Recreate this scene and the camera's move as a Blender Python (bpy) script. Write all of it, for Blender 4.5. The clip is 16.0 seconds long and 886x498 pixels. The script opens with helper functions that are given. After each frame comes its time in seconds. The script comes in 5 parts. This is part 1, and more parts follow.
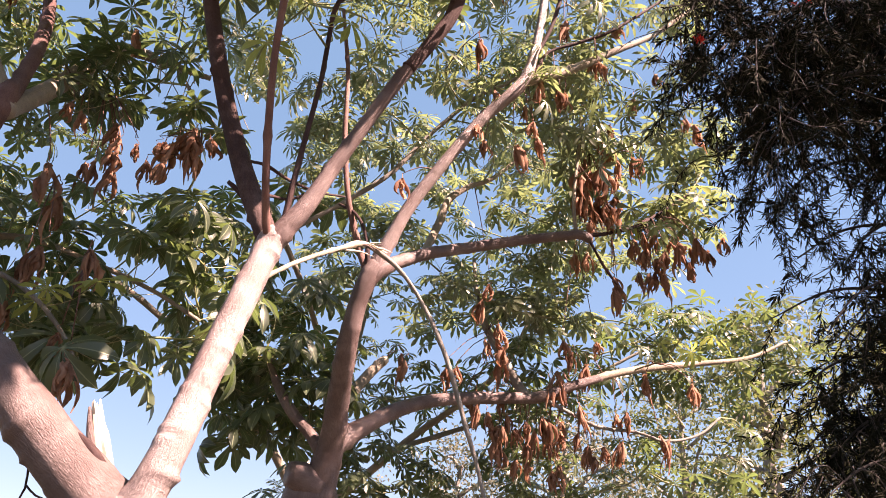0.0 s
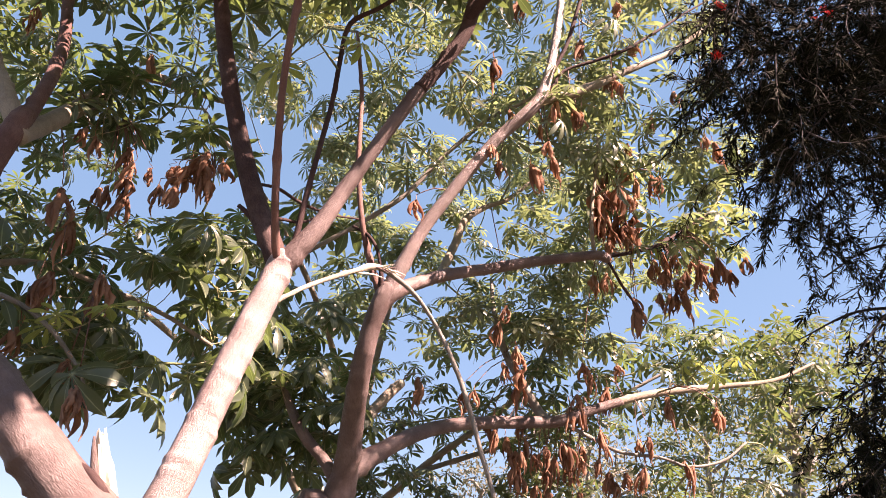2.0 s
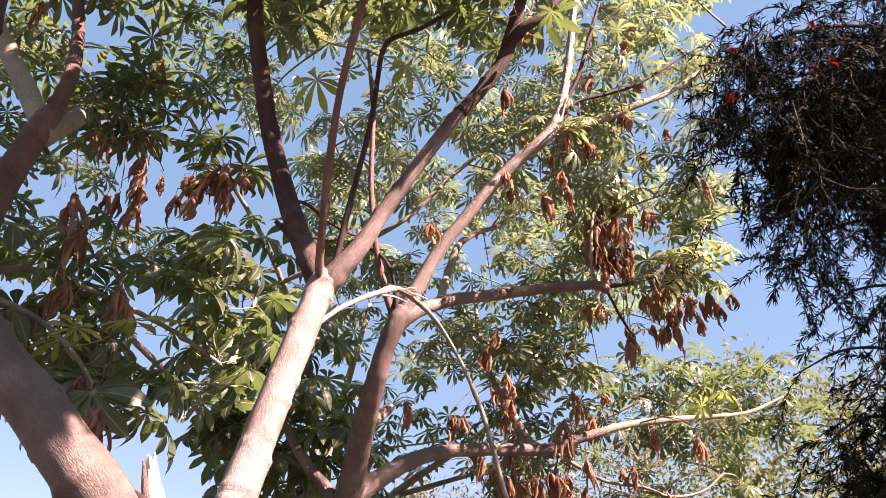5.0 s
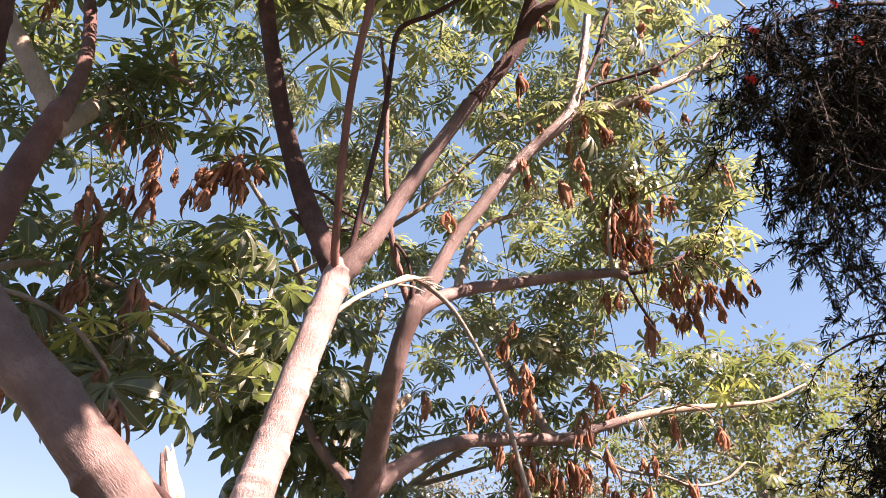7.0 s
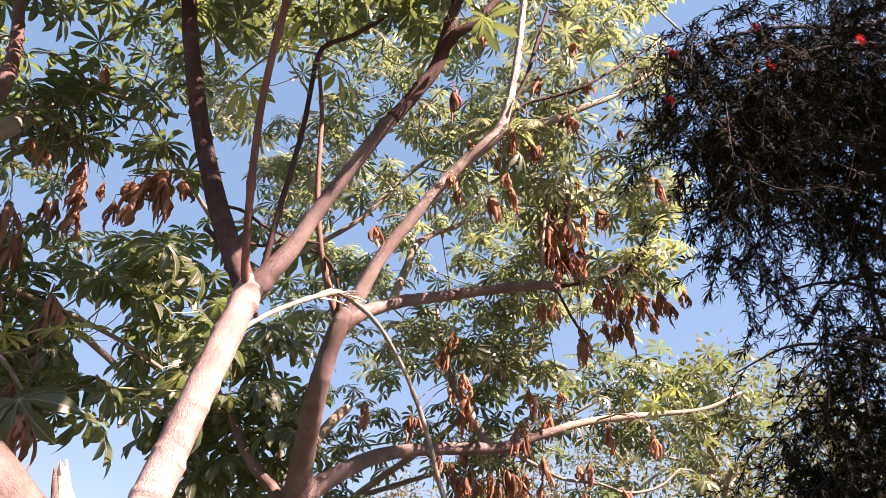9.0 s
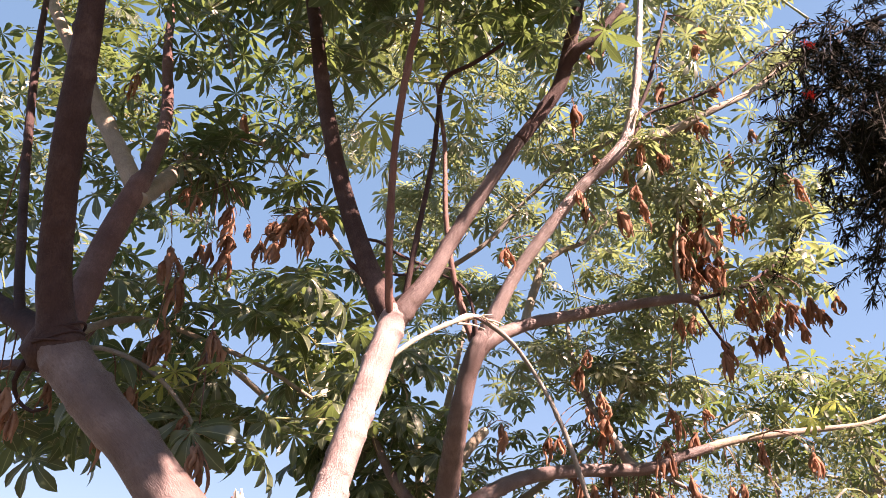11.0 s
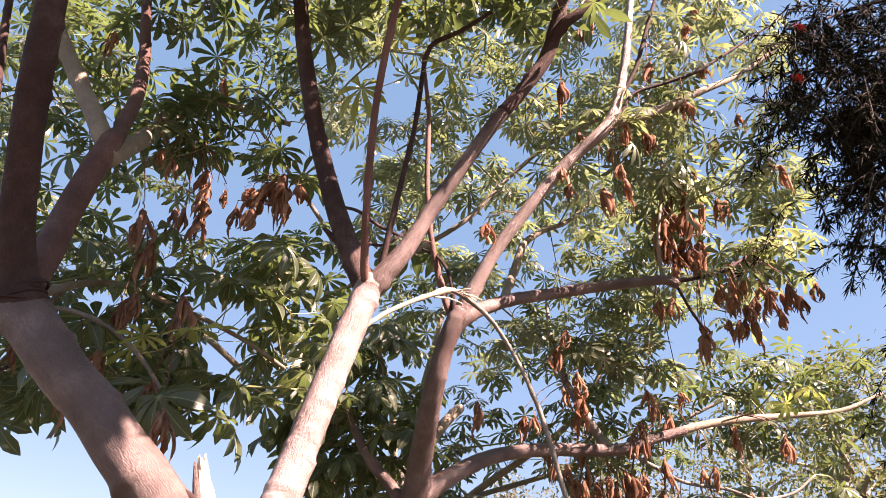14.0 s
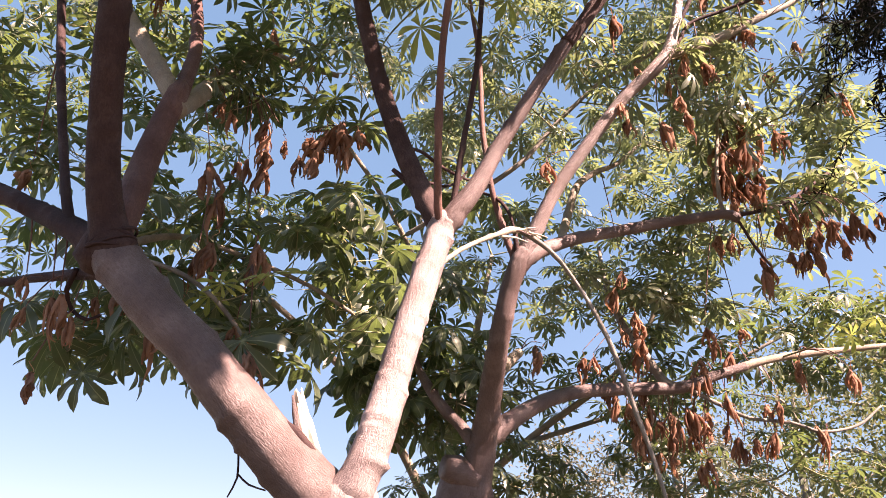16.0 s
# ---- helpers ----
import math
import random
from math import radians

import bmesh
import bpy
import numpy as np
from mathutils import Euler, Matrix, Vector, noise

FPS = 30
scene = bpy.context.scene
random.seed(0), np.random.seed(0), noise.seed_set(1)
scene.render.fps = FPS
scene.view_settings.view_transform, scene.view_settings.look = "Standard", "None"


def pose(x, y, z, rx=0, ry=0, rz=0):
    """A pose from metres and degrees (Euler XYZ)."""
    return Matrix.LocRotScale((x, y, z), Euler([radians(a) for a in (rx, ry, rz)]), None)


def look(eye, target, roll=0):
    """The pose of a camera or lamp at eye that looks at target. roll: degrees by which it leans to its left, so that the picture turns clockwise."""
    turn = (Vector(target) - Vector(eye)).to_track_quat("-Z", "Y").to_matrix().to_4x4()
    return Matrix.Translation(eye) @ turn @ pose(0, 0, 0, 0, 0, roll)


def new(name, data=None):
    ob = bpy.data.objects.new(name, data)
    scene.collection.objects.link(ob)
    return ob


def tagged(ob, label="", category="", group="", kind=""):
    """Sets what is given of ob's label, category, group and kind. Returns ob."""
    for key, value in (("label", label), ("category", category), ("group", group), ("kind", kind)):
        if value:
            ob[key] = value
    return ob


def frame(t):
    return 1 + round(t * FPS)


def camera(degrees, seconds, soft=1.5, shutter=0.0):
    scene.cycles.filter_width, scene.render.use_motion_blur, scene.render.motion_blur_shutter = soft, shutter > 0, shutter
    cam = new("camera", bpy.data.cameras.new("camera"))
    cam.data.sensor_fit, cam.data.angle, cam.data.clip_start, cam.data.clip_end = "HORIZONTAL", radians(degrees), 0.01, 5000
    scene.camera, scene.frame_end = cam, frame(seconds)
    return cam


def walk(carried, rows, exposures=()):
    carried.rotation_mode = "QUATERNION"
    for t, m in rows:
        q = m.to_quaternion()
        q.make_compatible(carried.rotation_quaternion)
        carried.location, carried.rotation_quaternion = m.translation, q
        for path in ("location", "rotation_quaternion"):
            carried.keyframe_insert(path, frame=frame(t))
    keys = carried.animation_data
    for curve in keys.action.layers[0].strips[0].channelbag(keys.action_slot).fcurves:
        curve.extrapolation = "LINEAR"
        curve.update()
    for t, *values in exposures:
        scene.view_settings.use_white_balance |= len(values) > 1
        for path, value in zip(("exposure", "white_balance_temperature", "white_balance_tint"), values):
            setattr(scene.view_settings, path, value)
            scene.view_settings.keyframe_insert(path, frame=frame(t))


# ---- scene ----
cam = camera(63.9, 16.0, soft=0.5)
METRES, EYE, TILT, LEAN, TURN = 1.25, 1.6, 26.0, 0.0, 0.0
ROWS = [
    (0.0, 0.0, 0.0, 0.0, 0.0, 0.0, -0.0),
    (0.5, -0.0035, 0.0167, 0.0053, 0.74, 0.2, -0.65),
    (1.0, -0.0058, 0.0286, 0.0085, 1.56, 1.53, -0.08),
    (1.5, -0.0008, 0.0305, 0.0144, 1.83, 1.69, 0.1),
    (2.0, 0.0223, 0.0421, 0.0086, 1.66, 1.6, 0.4),
    (2.5, 0.0245, 0.0383, 0.0092, 2.11, 1.61, 0.95),
    (3.0, 0.002, 0.0433, 0.0135, 3.09, 1.39, 0.53),
    (3.5, -0.0557, 0.0419, 0.0117, 1.21, 1.96, -0.66),
    (4.0, -0.2175, 0.0732, 0.0132, -1.3, 2.43, -3.04),
    (4.5, -0.2764, 0.0627, 0.0171, -3.74, 3.47, -1.91),
    (7.0, -0.2814, 0.0948, 0.0086, -2.34, 2.64, -1.19),
    (7.5, -0.2196, 0.093, 0.0104, -3.66, 2.59, -1.99),
    (8.0, -0.1763, 0.0689, 0.0149, -3.93, 1.46, -2.11),
    (8.5, -0.1307, 0.0487, 0.0263, -4.56, 2.42, -1.66),
    (9.0, -0.1043, 0.0257, 0.0384, -4.34, 3.2, -1.26),
    (9.5, -0.1046, 0.017, 0.0476, -1.4, 4.21, 0.08),
    (10.0, -0.1495, 0.0098, 0.0497, 4.37, 5.24, 1.79),
    (12.5, -0.1757, 0.0449, 0.0443, 5.23, 3.1, 1.69),
    (13.0, -0.1778, 0.0416, 0.0355, 4.17, 2.6, 0.29),
    (13.5, -0.162, 0.047, 0.0368, 2.73, 3.11, -1.09),
    (14.0, -0.1538, 0.0631, 0.0205, 3.7, 3.28, -0.11),
    (14.5, -0.144, 0.0678, -0.0017, 5.63, 2.93, 1.43),
    (15.0, -0.1469, 0.0537, -0.0122, 8.31, 2.52, 1.06),
    (15.5, -0.2368, 0.0593, -0.032, 7.67, 1.92, 1.93),
    (16.0, -0.2743, 0.0529, -0.0451, 6.17, 0.17, 2.31),
]
walk(cam, [(t, pose(0, 0, EYE, TILT, LEAN, TURN) @ pose(METRES * x, METRES * y, METRES * z, 90 + pitch, roll, yaw)) for t, x, y, z, yaw, pitch, roll in ROWS],
     exposures=[(0.0, 2.43, 8500, 42), (16.0, 2.43, 8500, 42)])

# ---- daylight ----
SUN_TO = Vector((0.64, -0.30, 0.71)).normalized()
world = bpy.data.worlds.new("daylight")
scene.world = world
world.use_nodes = True
wn, wl = world.node_tree.nodes, world.node_tree.links
sky = wn.new("ShaderNodeTexSky")
sky.sky_type = "NISHITA"
sky.sun_disc = False
sky.sun_elevation = math.asin(SUN_TO.z)
sky.sun_rotation = math.atan2(SUN_TO.x, SUN_TO.y)
sky.air_density, sky.dust_density, sky.ozone_density = 1.0, 0.1, 3.5
haze = wn.new("ShaderNodeMix")
haze.data_type = "RGBA"
haze.inputs[0].default_value = 0.66
haze.inputs[7].default_value = (0.54, 1.64, 2.78, 1)
wl.new(sky.outputs[0], haze.inputs[6])
wl.new(haze.outputs[2], wn["Background"].inputs["Color"])
wn["Background"].inputs["Strength"].default_value = 0.062
sun_data = bpy.data.lights.new("sun", "SUN")
sun_data.energy, sun_data.angle, sun_data.color = 5.0, radians(0.53), (1.0, 0.955, 0.91)
sun = new("sun", sun_data)
sun.matrix_world = look(SUN_TO * 30, (0, 0, 0))


# ---- materials ----
def material(name):
    m = bpy.data.materials.new(name)
    m.use_nodes = True
    t = m.node_tree
    t.nodes.clear()
    out = t.nodes.new("ShaderNodeOutputMaterial")
    b = t.nodes.new("ShaderNodeBsdfPrincipled")
    t.links.new(b.outputs[0], out.inputs[0])
    return m, t, b, out


def node(t, kind, links=None, **values):
    n = t.nodes.new(kind)
    for key, v in values.items():
        if key in n.inputs.keys():
            n.inputs[key].default_value = v
    for key, s in (links or {}).items():
        t.links.new(s, n.inputs[key])
    return n


def ramp(t, fac, stops):
    n = t.nodes.new("ShaderNodeValToRGB")
    while len(n.color_ramp.elements) < len(stops):
        n.color_ramp.elements.new(0.5)
    for e, (p, c) in zip(n.color_ramp.elements, stops):
        e.position, e.color = p, (*c, 1)
    t.links.new(fac, n.inputs[0])
    return n.outputs[0]


def mixed(t, fac, a, b, mode="MIX"):
    n = t.nodes.new("ShaderNodeMix")
    n.data_type, n.blend_type = "RGBA", mode
    for slot, v in ((0, fac), (6, a), (7, b)):
        if isinstance(v, bpy.types.NodeSocket):
            t.links.new(v, n.inputs[slot])
        else:
            n.inputs[slot].default_value = v if slot == 0 else (*v, 1)
    return n.outputs[2]


def maths(t, op, a, b=0.0):
    n = t.nodes.new("ShaderNodeMath")
    n.operation = op
    for i, v in enumerate((a, b)):
        if isinstance(v, bpy.types.NodeSocket):
            t.links.new(v, n.inputs[i])
        else:
            n.inputs[i].default_value = v
    return n.outputs[0]


def scaled(t, source, sx, sy, sz):
    n = t.nodes.new("ShaderNodeMapping")
    n.inputs["Scale"].default_value = (sx, sy, sz)
    t.links.new(source, n.inputs["Vector"])
    return n.outputs[0]


def bark(name, low, mid, high, scar, rough=0.75, depth=0.5, gloss=0.5):
    """Smooth young bark: fine lengthwise wrinkles, pale lenticels, blotches of grey bloom."""
    m, t, b, out = material(name)
    uv = node(t, "ShaderNodeTexCoord").outputs["UV"]
    ob = node(t, "ShaderNodeTexCoord").outputs["Object"]
    wrinkle = node(t, "ShaderNodeTexNoise", {"Vector": scaled(t, uv, 170, 48, 1)}, Scale=1.0, Detail=5.0, Roughness=0.65, Distortion=1.4)
    cross = node(t, "ShaderNodeTexNoise", {"Vector": scaled(t, uv, 26, 120, 1)}, Scale=1.0, Detail=3.0, Roughness=0.6, Distortion=0.6)
    blotch = node(t, "ShaderNodeTexNoise", {"Vector": ob}, Scale=7.0, Detail=5.0, Roughness=0.6)
    spots = node(t, "ShaderNodeTexVoronoi", {"Vector": scaled(t, uv, 55, 75, 1)}, Scale=1.0)
    colour = ramp(t, blotch.outputs["Fac"], [(0.3, low), (0.52, mid), (0.75, high)])
    colour = mixed(t, ramp(t, wrinkle.outputs["Fac"], [(0.34, (0.5, 0.5, 0.5)), (0.60, (0, 0, 0))]), colour, tuple(c * 0.7 for c in low))
    colour = mixed(t, ramp(t, spots.outputs["Distance"], [(0.06, (0.14, 0.14, 0.14)), (0.2, (0, 0, 0))]), colour, high)
    colour = mixed(t, ramp(t, cross.outputs["Fac"], [(0.64, (0, 0, 0)), (0.76, (0.35, 0.35, 0.35))]), colour, scar)
    t.links.new(colour, b.inputs["Base Color"])
    b.inputs["Roughness"].default_value = rough
    b.inputs["Specular IOR Level"].default_value = gloss
    high_ = maths(t, "ADD", wrinkle.outputs["Fac"], maths(t, "MULTIPLY", cross.outputs["Fac"], 0.35))
    bump = node(t, "ShaderNodeBump", {"Height": high_}, Strength=min(1.0, depth * 1.3), Distance=0.006)
    t.links.new(bump.outputs[0], b.inputs["Normal"])
    return m


def leaf_material(name, dark, light, glow, rough=0.42, through_=0.4, vein=(0.45, 0.5, 0.28)):
    """Glossy thin blade: colour by leaf, pale midribs, light shining through."""
    m, t, b, out = material(name)
    rnd = maths(t, "FRACT", maths(t, "ADD", node(t, "ShaderNodeObjectInfo").outputs["Random"], node(t, "ShaderNodeNewGeometry").outputs["Random Per Island"]))
    tc = node(t, "ShaderNodeTexCoord")
    sep = node(t, "ShaderNodeSeparateXYZ", {"Vector": tc.outputs["UV"]})
    grain = node(t, "ShaderNodeTexNoise", {"Vector": scaled(t, tc.outputs["UV"], 6, 9, 1)}, Scale=1.0, Detail=4.0)
    side = maths(t, "ABSOLUTE", maths(t, "SUBTRACT", sep.outputs[0], 0.5))
    rib = ramp(t, side, [(0.015, (1, 1, 1)), (0.05, (0, 0, 0))])
    star = ramp(t, sep.outputs[1], [(0.03, (1, 1, 1)), (0.12, (0, 0, 0))])
    wave = node(t, "ShaderNodeTexWave", {"Vector": scaled(t, tc.outputs["UV"], 2, 9, 1)}, Scale=1.0, Distortion=1.0)
    colour = mixed(t, rnd, dark, light)
    colour = mixed(t, ramp(t, grain.outputs["Fac"], [(0.45, (0, 0, 0)), (0.75, (0.5, 0.5, 0.5))]), colour, light)
    veins = maths(t, "MAXIMUM", maths(t, "MULTIPLY", rib, 0.55), maths(t, "MULTIPLY", star, 0.8))
    colour = mixed(t, veins, colour, vein)
    t.links.new(colour, b.inputs["Base Color"])
    b.inputs["Roughness"].default_value = rough
    b.inputs["Specular IOR Level"].default_value = 0.65
    bump = node(t, "ShaderNodeBump", {"Height": maths(t, "ADD", rib, maths(t, "MULTIPLY", wave.outputs["Fac"], 0.2))}, Strength=0.2, Distance=0.0015)
    t.links.new(bump.outputs[0], b.inputs["Normal"])
    tr = node(t, "ShaderNodeBsdfTranslucent", {"Color": mixed(t, rnd, glow, tuple(c * 1.25 for c in glow))})
    mix = node(t, "ShaderNodeMixShader", {1: b.outputs[0], 2: tr.outputs[0]})
    mix.inputs[0].default_value = through_
    t.links.new(mix.outputs[0], out.inputs[0])
    return m


def plain(name, low, high, scale=20.0, rough=0.8, glow=None, through_=0.3, gloss=0.3):
    """Simple matter with blotches at two scales."""
    m, t, b, out = material(name)
    tc = node(t, "ShaderNodeTexCoord").outputs["Object"]
    a = node(t, "ShaderNodeTexNoise", {"Vector": tc}, Scale=scale, Detail=6.0, Roughness=0.65)
    c = node(t, "ShaderNodeTexNoise", {"Vector": tc}, Scale=scale * 0.17, Detail=3.0)
    rnd = maths(t, "FRACT", maths(t, "ADD", node(t, "ShaderNodeObjectInfo").outputs["Random"], node(t, "ShaderNodeNewGeometry").outputs["Random Per Island"]))
    f = maths(t, "ADD", maths(t, "MULTIPLY", a.outputs["Fac"], 0.45), maths(t, "ADD", maths(t, "MULTIPLY", c.outputs["Fac"], 0.3), maths(t, "MULTIPLY", rnd, 0.3)))
    colour = ramp(t, f, [(0.3, low), (0.72, high)])
    t.links.new(colour, b.inputs["Base Color"])
    b.inputs["Roughness"].default_value = rough
    b.inputs["Specular IOR Level"].default_value = gloss
    bump = node(t, "ShaderNodeBump", {"Height": a.outputs["Fac"]}, Strength=0.4, Distance=0.004)
    t.links.new(bump.outputs[0], b.inputs["Normal"])
    if glow:
        tr = node(t, "ShaderNodeBsdfTranslucent", Color=(*glow, 1))
        mix = node(t, "ShaderNodeMixShader", {1: b.outputs[0], 2: tr.outputs[0]})
        mix.inputs[0].default_value = through_
        t.links.new(mix.outputs[0], out.inputs[0])
    return m


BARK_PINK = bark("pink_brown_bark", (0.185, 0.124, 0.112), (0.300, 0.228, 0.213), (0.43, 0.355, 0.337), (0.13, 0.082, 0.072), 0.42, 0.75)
# Darker copy of the pink bark; part of the limbs' shade is in its colour.
BARK_HALF_SHADE = bark("rose_bark_half_shade", (0.090, 0.054, 0.048), (0.150, 0.101, 0.092), (0.26, 0.190, 0.176), (0.075, 0.042, 0.036), 0.48, 0.65, 0.4)
# Same bark under the crown; deep canopy shade is put into its colour.
BARK_DEEP_SHADE = bark("umber_bark_deep_shade", (0.042, 0.022, 0.020), (0.075, 0.044, 0.040), (0.16, 0.106, 0.097), (0.045, 0.024, 0.021), 0.7, 0.7, 0.15)
# Dark twig bark; on limbs under the crown its tone also holds shade.
BARK_DARK_SHADE = bark("dark_purple_shade_bark", (0.034, 0.017, 0.016), (0.060, 0.032, 0.030), (0.11, 0.068, 0.062), (0.15, 0.10, 0.09), gloss=0.2)
# Bark of the fork limbs, coloured maroon-dark for the shade they stand in.
BARK_FORK_SHADE = bark("shaded_maroon_bark", (0.085, 0.040, 0.036), (0.14, 0.075, 0.066), (0.22, 0.135, 0.12), (0.26, 0.18, 0.15), 0.7, 0.6, 0.25)
BARK_RED = bark("red_twig_bark", (0.10, 0.045, 0.036), (0.17, 0.078, 0.062), (0.25, 0.14, 0.11), (0.28, 0.20, 0.16))
BARK_PALE = bark("pale_tan_bark", (0.18, 0.140, 0.102), (0.27, 0.222, 0.168), (0.38, 0.325, 0.255), (0.14, 0.104, 0.076))
BARK_GREEN = bark("green_twig_bark", (0.13, 0.15, 0.05), (0.21, 0.22, 0.09), (0.34, 0.32, 0.20), (0.35, 0.30, 0.22), 0.55)
BARK_GREY = bark("weathered_grey_bark", (0.14, 0.125, 0.105), (0.23, 0.205, 0.175), (0.34, 0.31, 0.27), (0.10, 0.08, 0.065))
WOOD = plain("torn_bare_wood", (0.60, 0.50, 0.38), (0.84, 0.77, 0.65), 30, 0.8)
LEAF = leaf_material("palmate_leaf", (0.026, 0.038, 0.020), (0.084, 0.106, 0.064), (0.155, 0.225, 0.065), 0.36, 0.35)
LEAF_PALE = leaf_material("palmate_leaf_pale", (0.050, 0.062, 0.036), (0.158, 0.176, 0.125), (0.24, 0.31, 0.12), 0.34, 0.38, (0.5, 0.55, 0.35))
LEAF_YELLOW = leaf_material("palmate_leaf_young", (0.18, 0.23, 0.06), (0.27, 0.31, 0.09), (0.42, 0.48, 0.12), 0.4, 0.42)
PETIOLE = plain("leaf_stalk", (0.22, 0.20, 0.09), (0.38, 0.33, 0.20), 12, 0.6)
DEAD = plain("withered_leaf", (0.060, 0.024, 0.017), (0.48, 0.27, 0.185), 45, 0.85, (0.54, 0.26, 0.14), 0.3, 0.12)
# Bush leaves and twigs near-black: the bush's shade is put into these colours.
NEEDLE_SHADED = plain("shaded_narrow_leaf", (0.008, 0.009, 0.006), (0.024, 0.024, 0.014), 14, 0.8, gloss=0.06)
BARK_SHRUB_SHADED = bark("shaded_shrub_bark", (0.022, 0.016, 0.014), (0.042, 0.033, 0.028), (0.07, 0.058, 0.05), (0.02, 0.016, 0.013), 0.95)
RED = plain("red_flower", (0.55, 0.03, 0.03), (0.80, 0.08, 0.06), 30, 0.6, (0.7, 0.05, 0.04), 0.25)
FAR_LEAF = plain("far_leaf", (0.055, 0.066, 0.030), (0.140, 0.155, 0.075), 3, 0.6, (0.20, 0.23, 0.07), 0.35)
FAR_GREY = plain("far_grey_leaf", (0.070, 0.072, 0.048), (0.170, 0.168, 0.120), 3, 0.6, (0.17, 0.18, 0.09), 0.3)



# ---- mesh helpers ----
def mesh_object(name, verts, faces, mats, parent=None, uvs=None, slots=None, smooth=True, label="", kind=""):
    me = bpy.data.meshes.new(name)
    me.from_pydata(verts, [], faces)
    for m in mats:
        me.materials.append(m)
    if uvs is not None:
        me.uv_layers.new(name="UVMap").data.foreach_set("uv", np.asarray(uvs, dtype=np.float32).ravel())
    if slots is not None:
        me.polygons.foreach_set("material_index", np.asarray(slots, dtype=np.int32))
    if smooth:
        me.polygons.foreach_set("use_smooth", np.ones(len(me.polygons), dtype=bool))
    me.update()
    ob = new(name, me)
    if parent is not None:
        child_of(ob, parent)
    if label or kind:
        tagged(ob, label, kind=kind)
    return ob


def child_of(ob, parent):
    """Parent ob while it keeps its place in the world."""
    base = Vector((0, 0, 0))
    p = parent
    while p is not None:
        base += p.location
        p = p.parent
    ob.parent = parent
    ob.location = ob.location - base


def thing(name, at, label, category, group=""):
    ob = new(name)
    ob.location = at
    ob.empty_display_size = 0.2
    return tagged(ob, label, category, group)


def spline(rows, step):
    """Catmull-Rom through rows of x, y, z, radius; even steps."""
    p = np.array(rows, dtype=float)
    p = np.vstack([2 * p[0] - p[1], p, 2 * p[-1] - p[-2]])
    out = []
    for i in range(1, len(p) - 2):
        n = max(2, int(np.linalg.norm(p[i + 1, :3] - p[i, :3]) / step))
        for k in range(n):
            s = k / n
            a, b, c, d = p[i - 1], p[i], p[i + 1], p[i + 2]
            out.append(0.5 * (2 * b + (c - a) * s + (2 * a - 5 * b + 4 * c - d) * s * s + (3 * b - a - 3 * c + d) * s ** 3))
    out.append(p[-2])
    return np.array(out)


def tube(rows, sides=10, step=0.03, seed=0, rough=0.05, knots=0.0):
    """A tapered limb: verts, faces, uvs and its middle line. knots: how many leaf-scar swellings a metre."""
    mid = spline(rows, step)
    rng = np.random.default_rng(seed)
    way = np.gradient(mid[:, :3], axis=0)
    way /= np.linalg.norm(way, axis=1)[:, None] + 1e-9
    u = np.cross(way[0], (0.3, 0.2, 0.93))
    u /= np.linalg.norm(u)
    length = np.concatenate([[0], np.cumsum(np.linalg.norm(np.diff(mid[:, :3], axis=0), axis=1))])
    swell = np.zeros((len(mid), sides))
    for _ in range(int(knots * length[-1])):
        at, ang = rng.uniform(0, length[-1]), rng.uniform(0, 2 * math.pi)
        along = np.exp(-((length - at) / 0.010) ** 2)
        round_ = np.exp(-(np.angle(np.exp(1j * (np.arange(sides) * 2 * math.pi / sides - ang))) / 0.7) ** 2)
        swell += min(0.36, 0.0075 / float(np.mean(mid[:, 3]))) * along[:, None] * round_[None, :]
    verts, uvs_v = [], []
    wob = rng.uniform(0, 50, 2)
    for i, (pt, w) in enumerate(zip(mid, way)):
        u = u - w * np.dot(u, w)
        u /= np.linalg.norm(u)
        v = np.cross(w, u)
        for k in range(sides):
            a = 2 * math.pi * k / sides
            r = max(pt[3], 0.0012)
            if rough:
                r *= 1 + rough * noise.noise((wob[0] + length[i] * 9, math.cos(a), wob[1] + math.sin(a))) + swell[i, k]
            verts.append(tuple(pt[:3] + (u * math.cos(a) + v * math.sin(a)) * r))
    faces, uvs = [], []
    girth = 2 * math.pi * float(np.mean(mid[:, 3]))
    for i in range(len(mid) - 1):
        for k in range(sides):
            a, b = i * sides + k, i * sides + (k + 1) % sides
            faces.append((a, b, b + sides, a + sides))
            x0, x1 = girth * k / sides, girth * (k + 1) / sides
            uvs += [(x0, length[i]), (x1, length[i]), (x1, length[i + 1]), (x0, length[i + 1])]
    faces.append(tuple(range(sides - 1, -1, -1)))
    uvs += [(0.01 * math.cos(k), 0.01 * math.sin(k)) for k in range(sides)]
    last = (len(mid) - 1) * sides
    faces.append(tuple(last + k for k in range(sides)))
    uvs += [(0.01 * math.cos(k), 0.01 * math.sin(k)) for k in range(sides)]
    return verts, faces, uvs, mid


SEED = [10]
LINES = {}


def limb(tree, name, rows, mat, sides=12, step=0.03, knots=13.0, rough=0.06, label="", bearing=True):
    SEED[0] += 1
    v, f, uv, mid = tube(rows, sides, step, SEED[0], rough, knots)
    ob = mesh_object(name, v, f, [mat], tree, uv, label=label)
    if bearing:
        LINES.setdefault(tree.name, []).append(mid[::2, :3])
    return ob


# ---- leaves ----
def frame_of(x_axis, up):
    x = Vector(x_axis).normalized()
    y = Vector(up).cross(x)
    y = y.normalized() if y.length > 1e-4 else Vector((0, 1, 0))
    z = x.cross(y)
    return Matrix((x, y, z)).transposed().to_4x4()


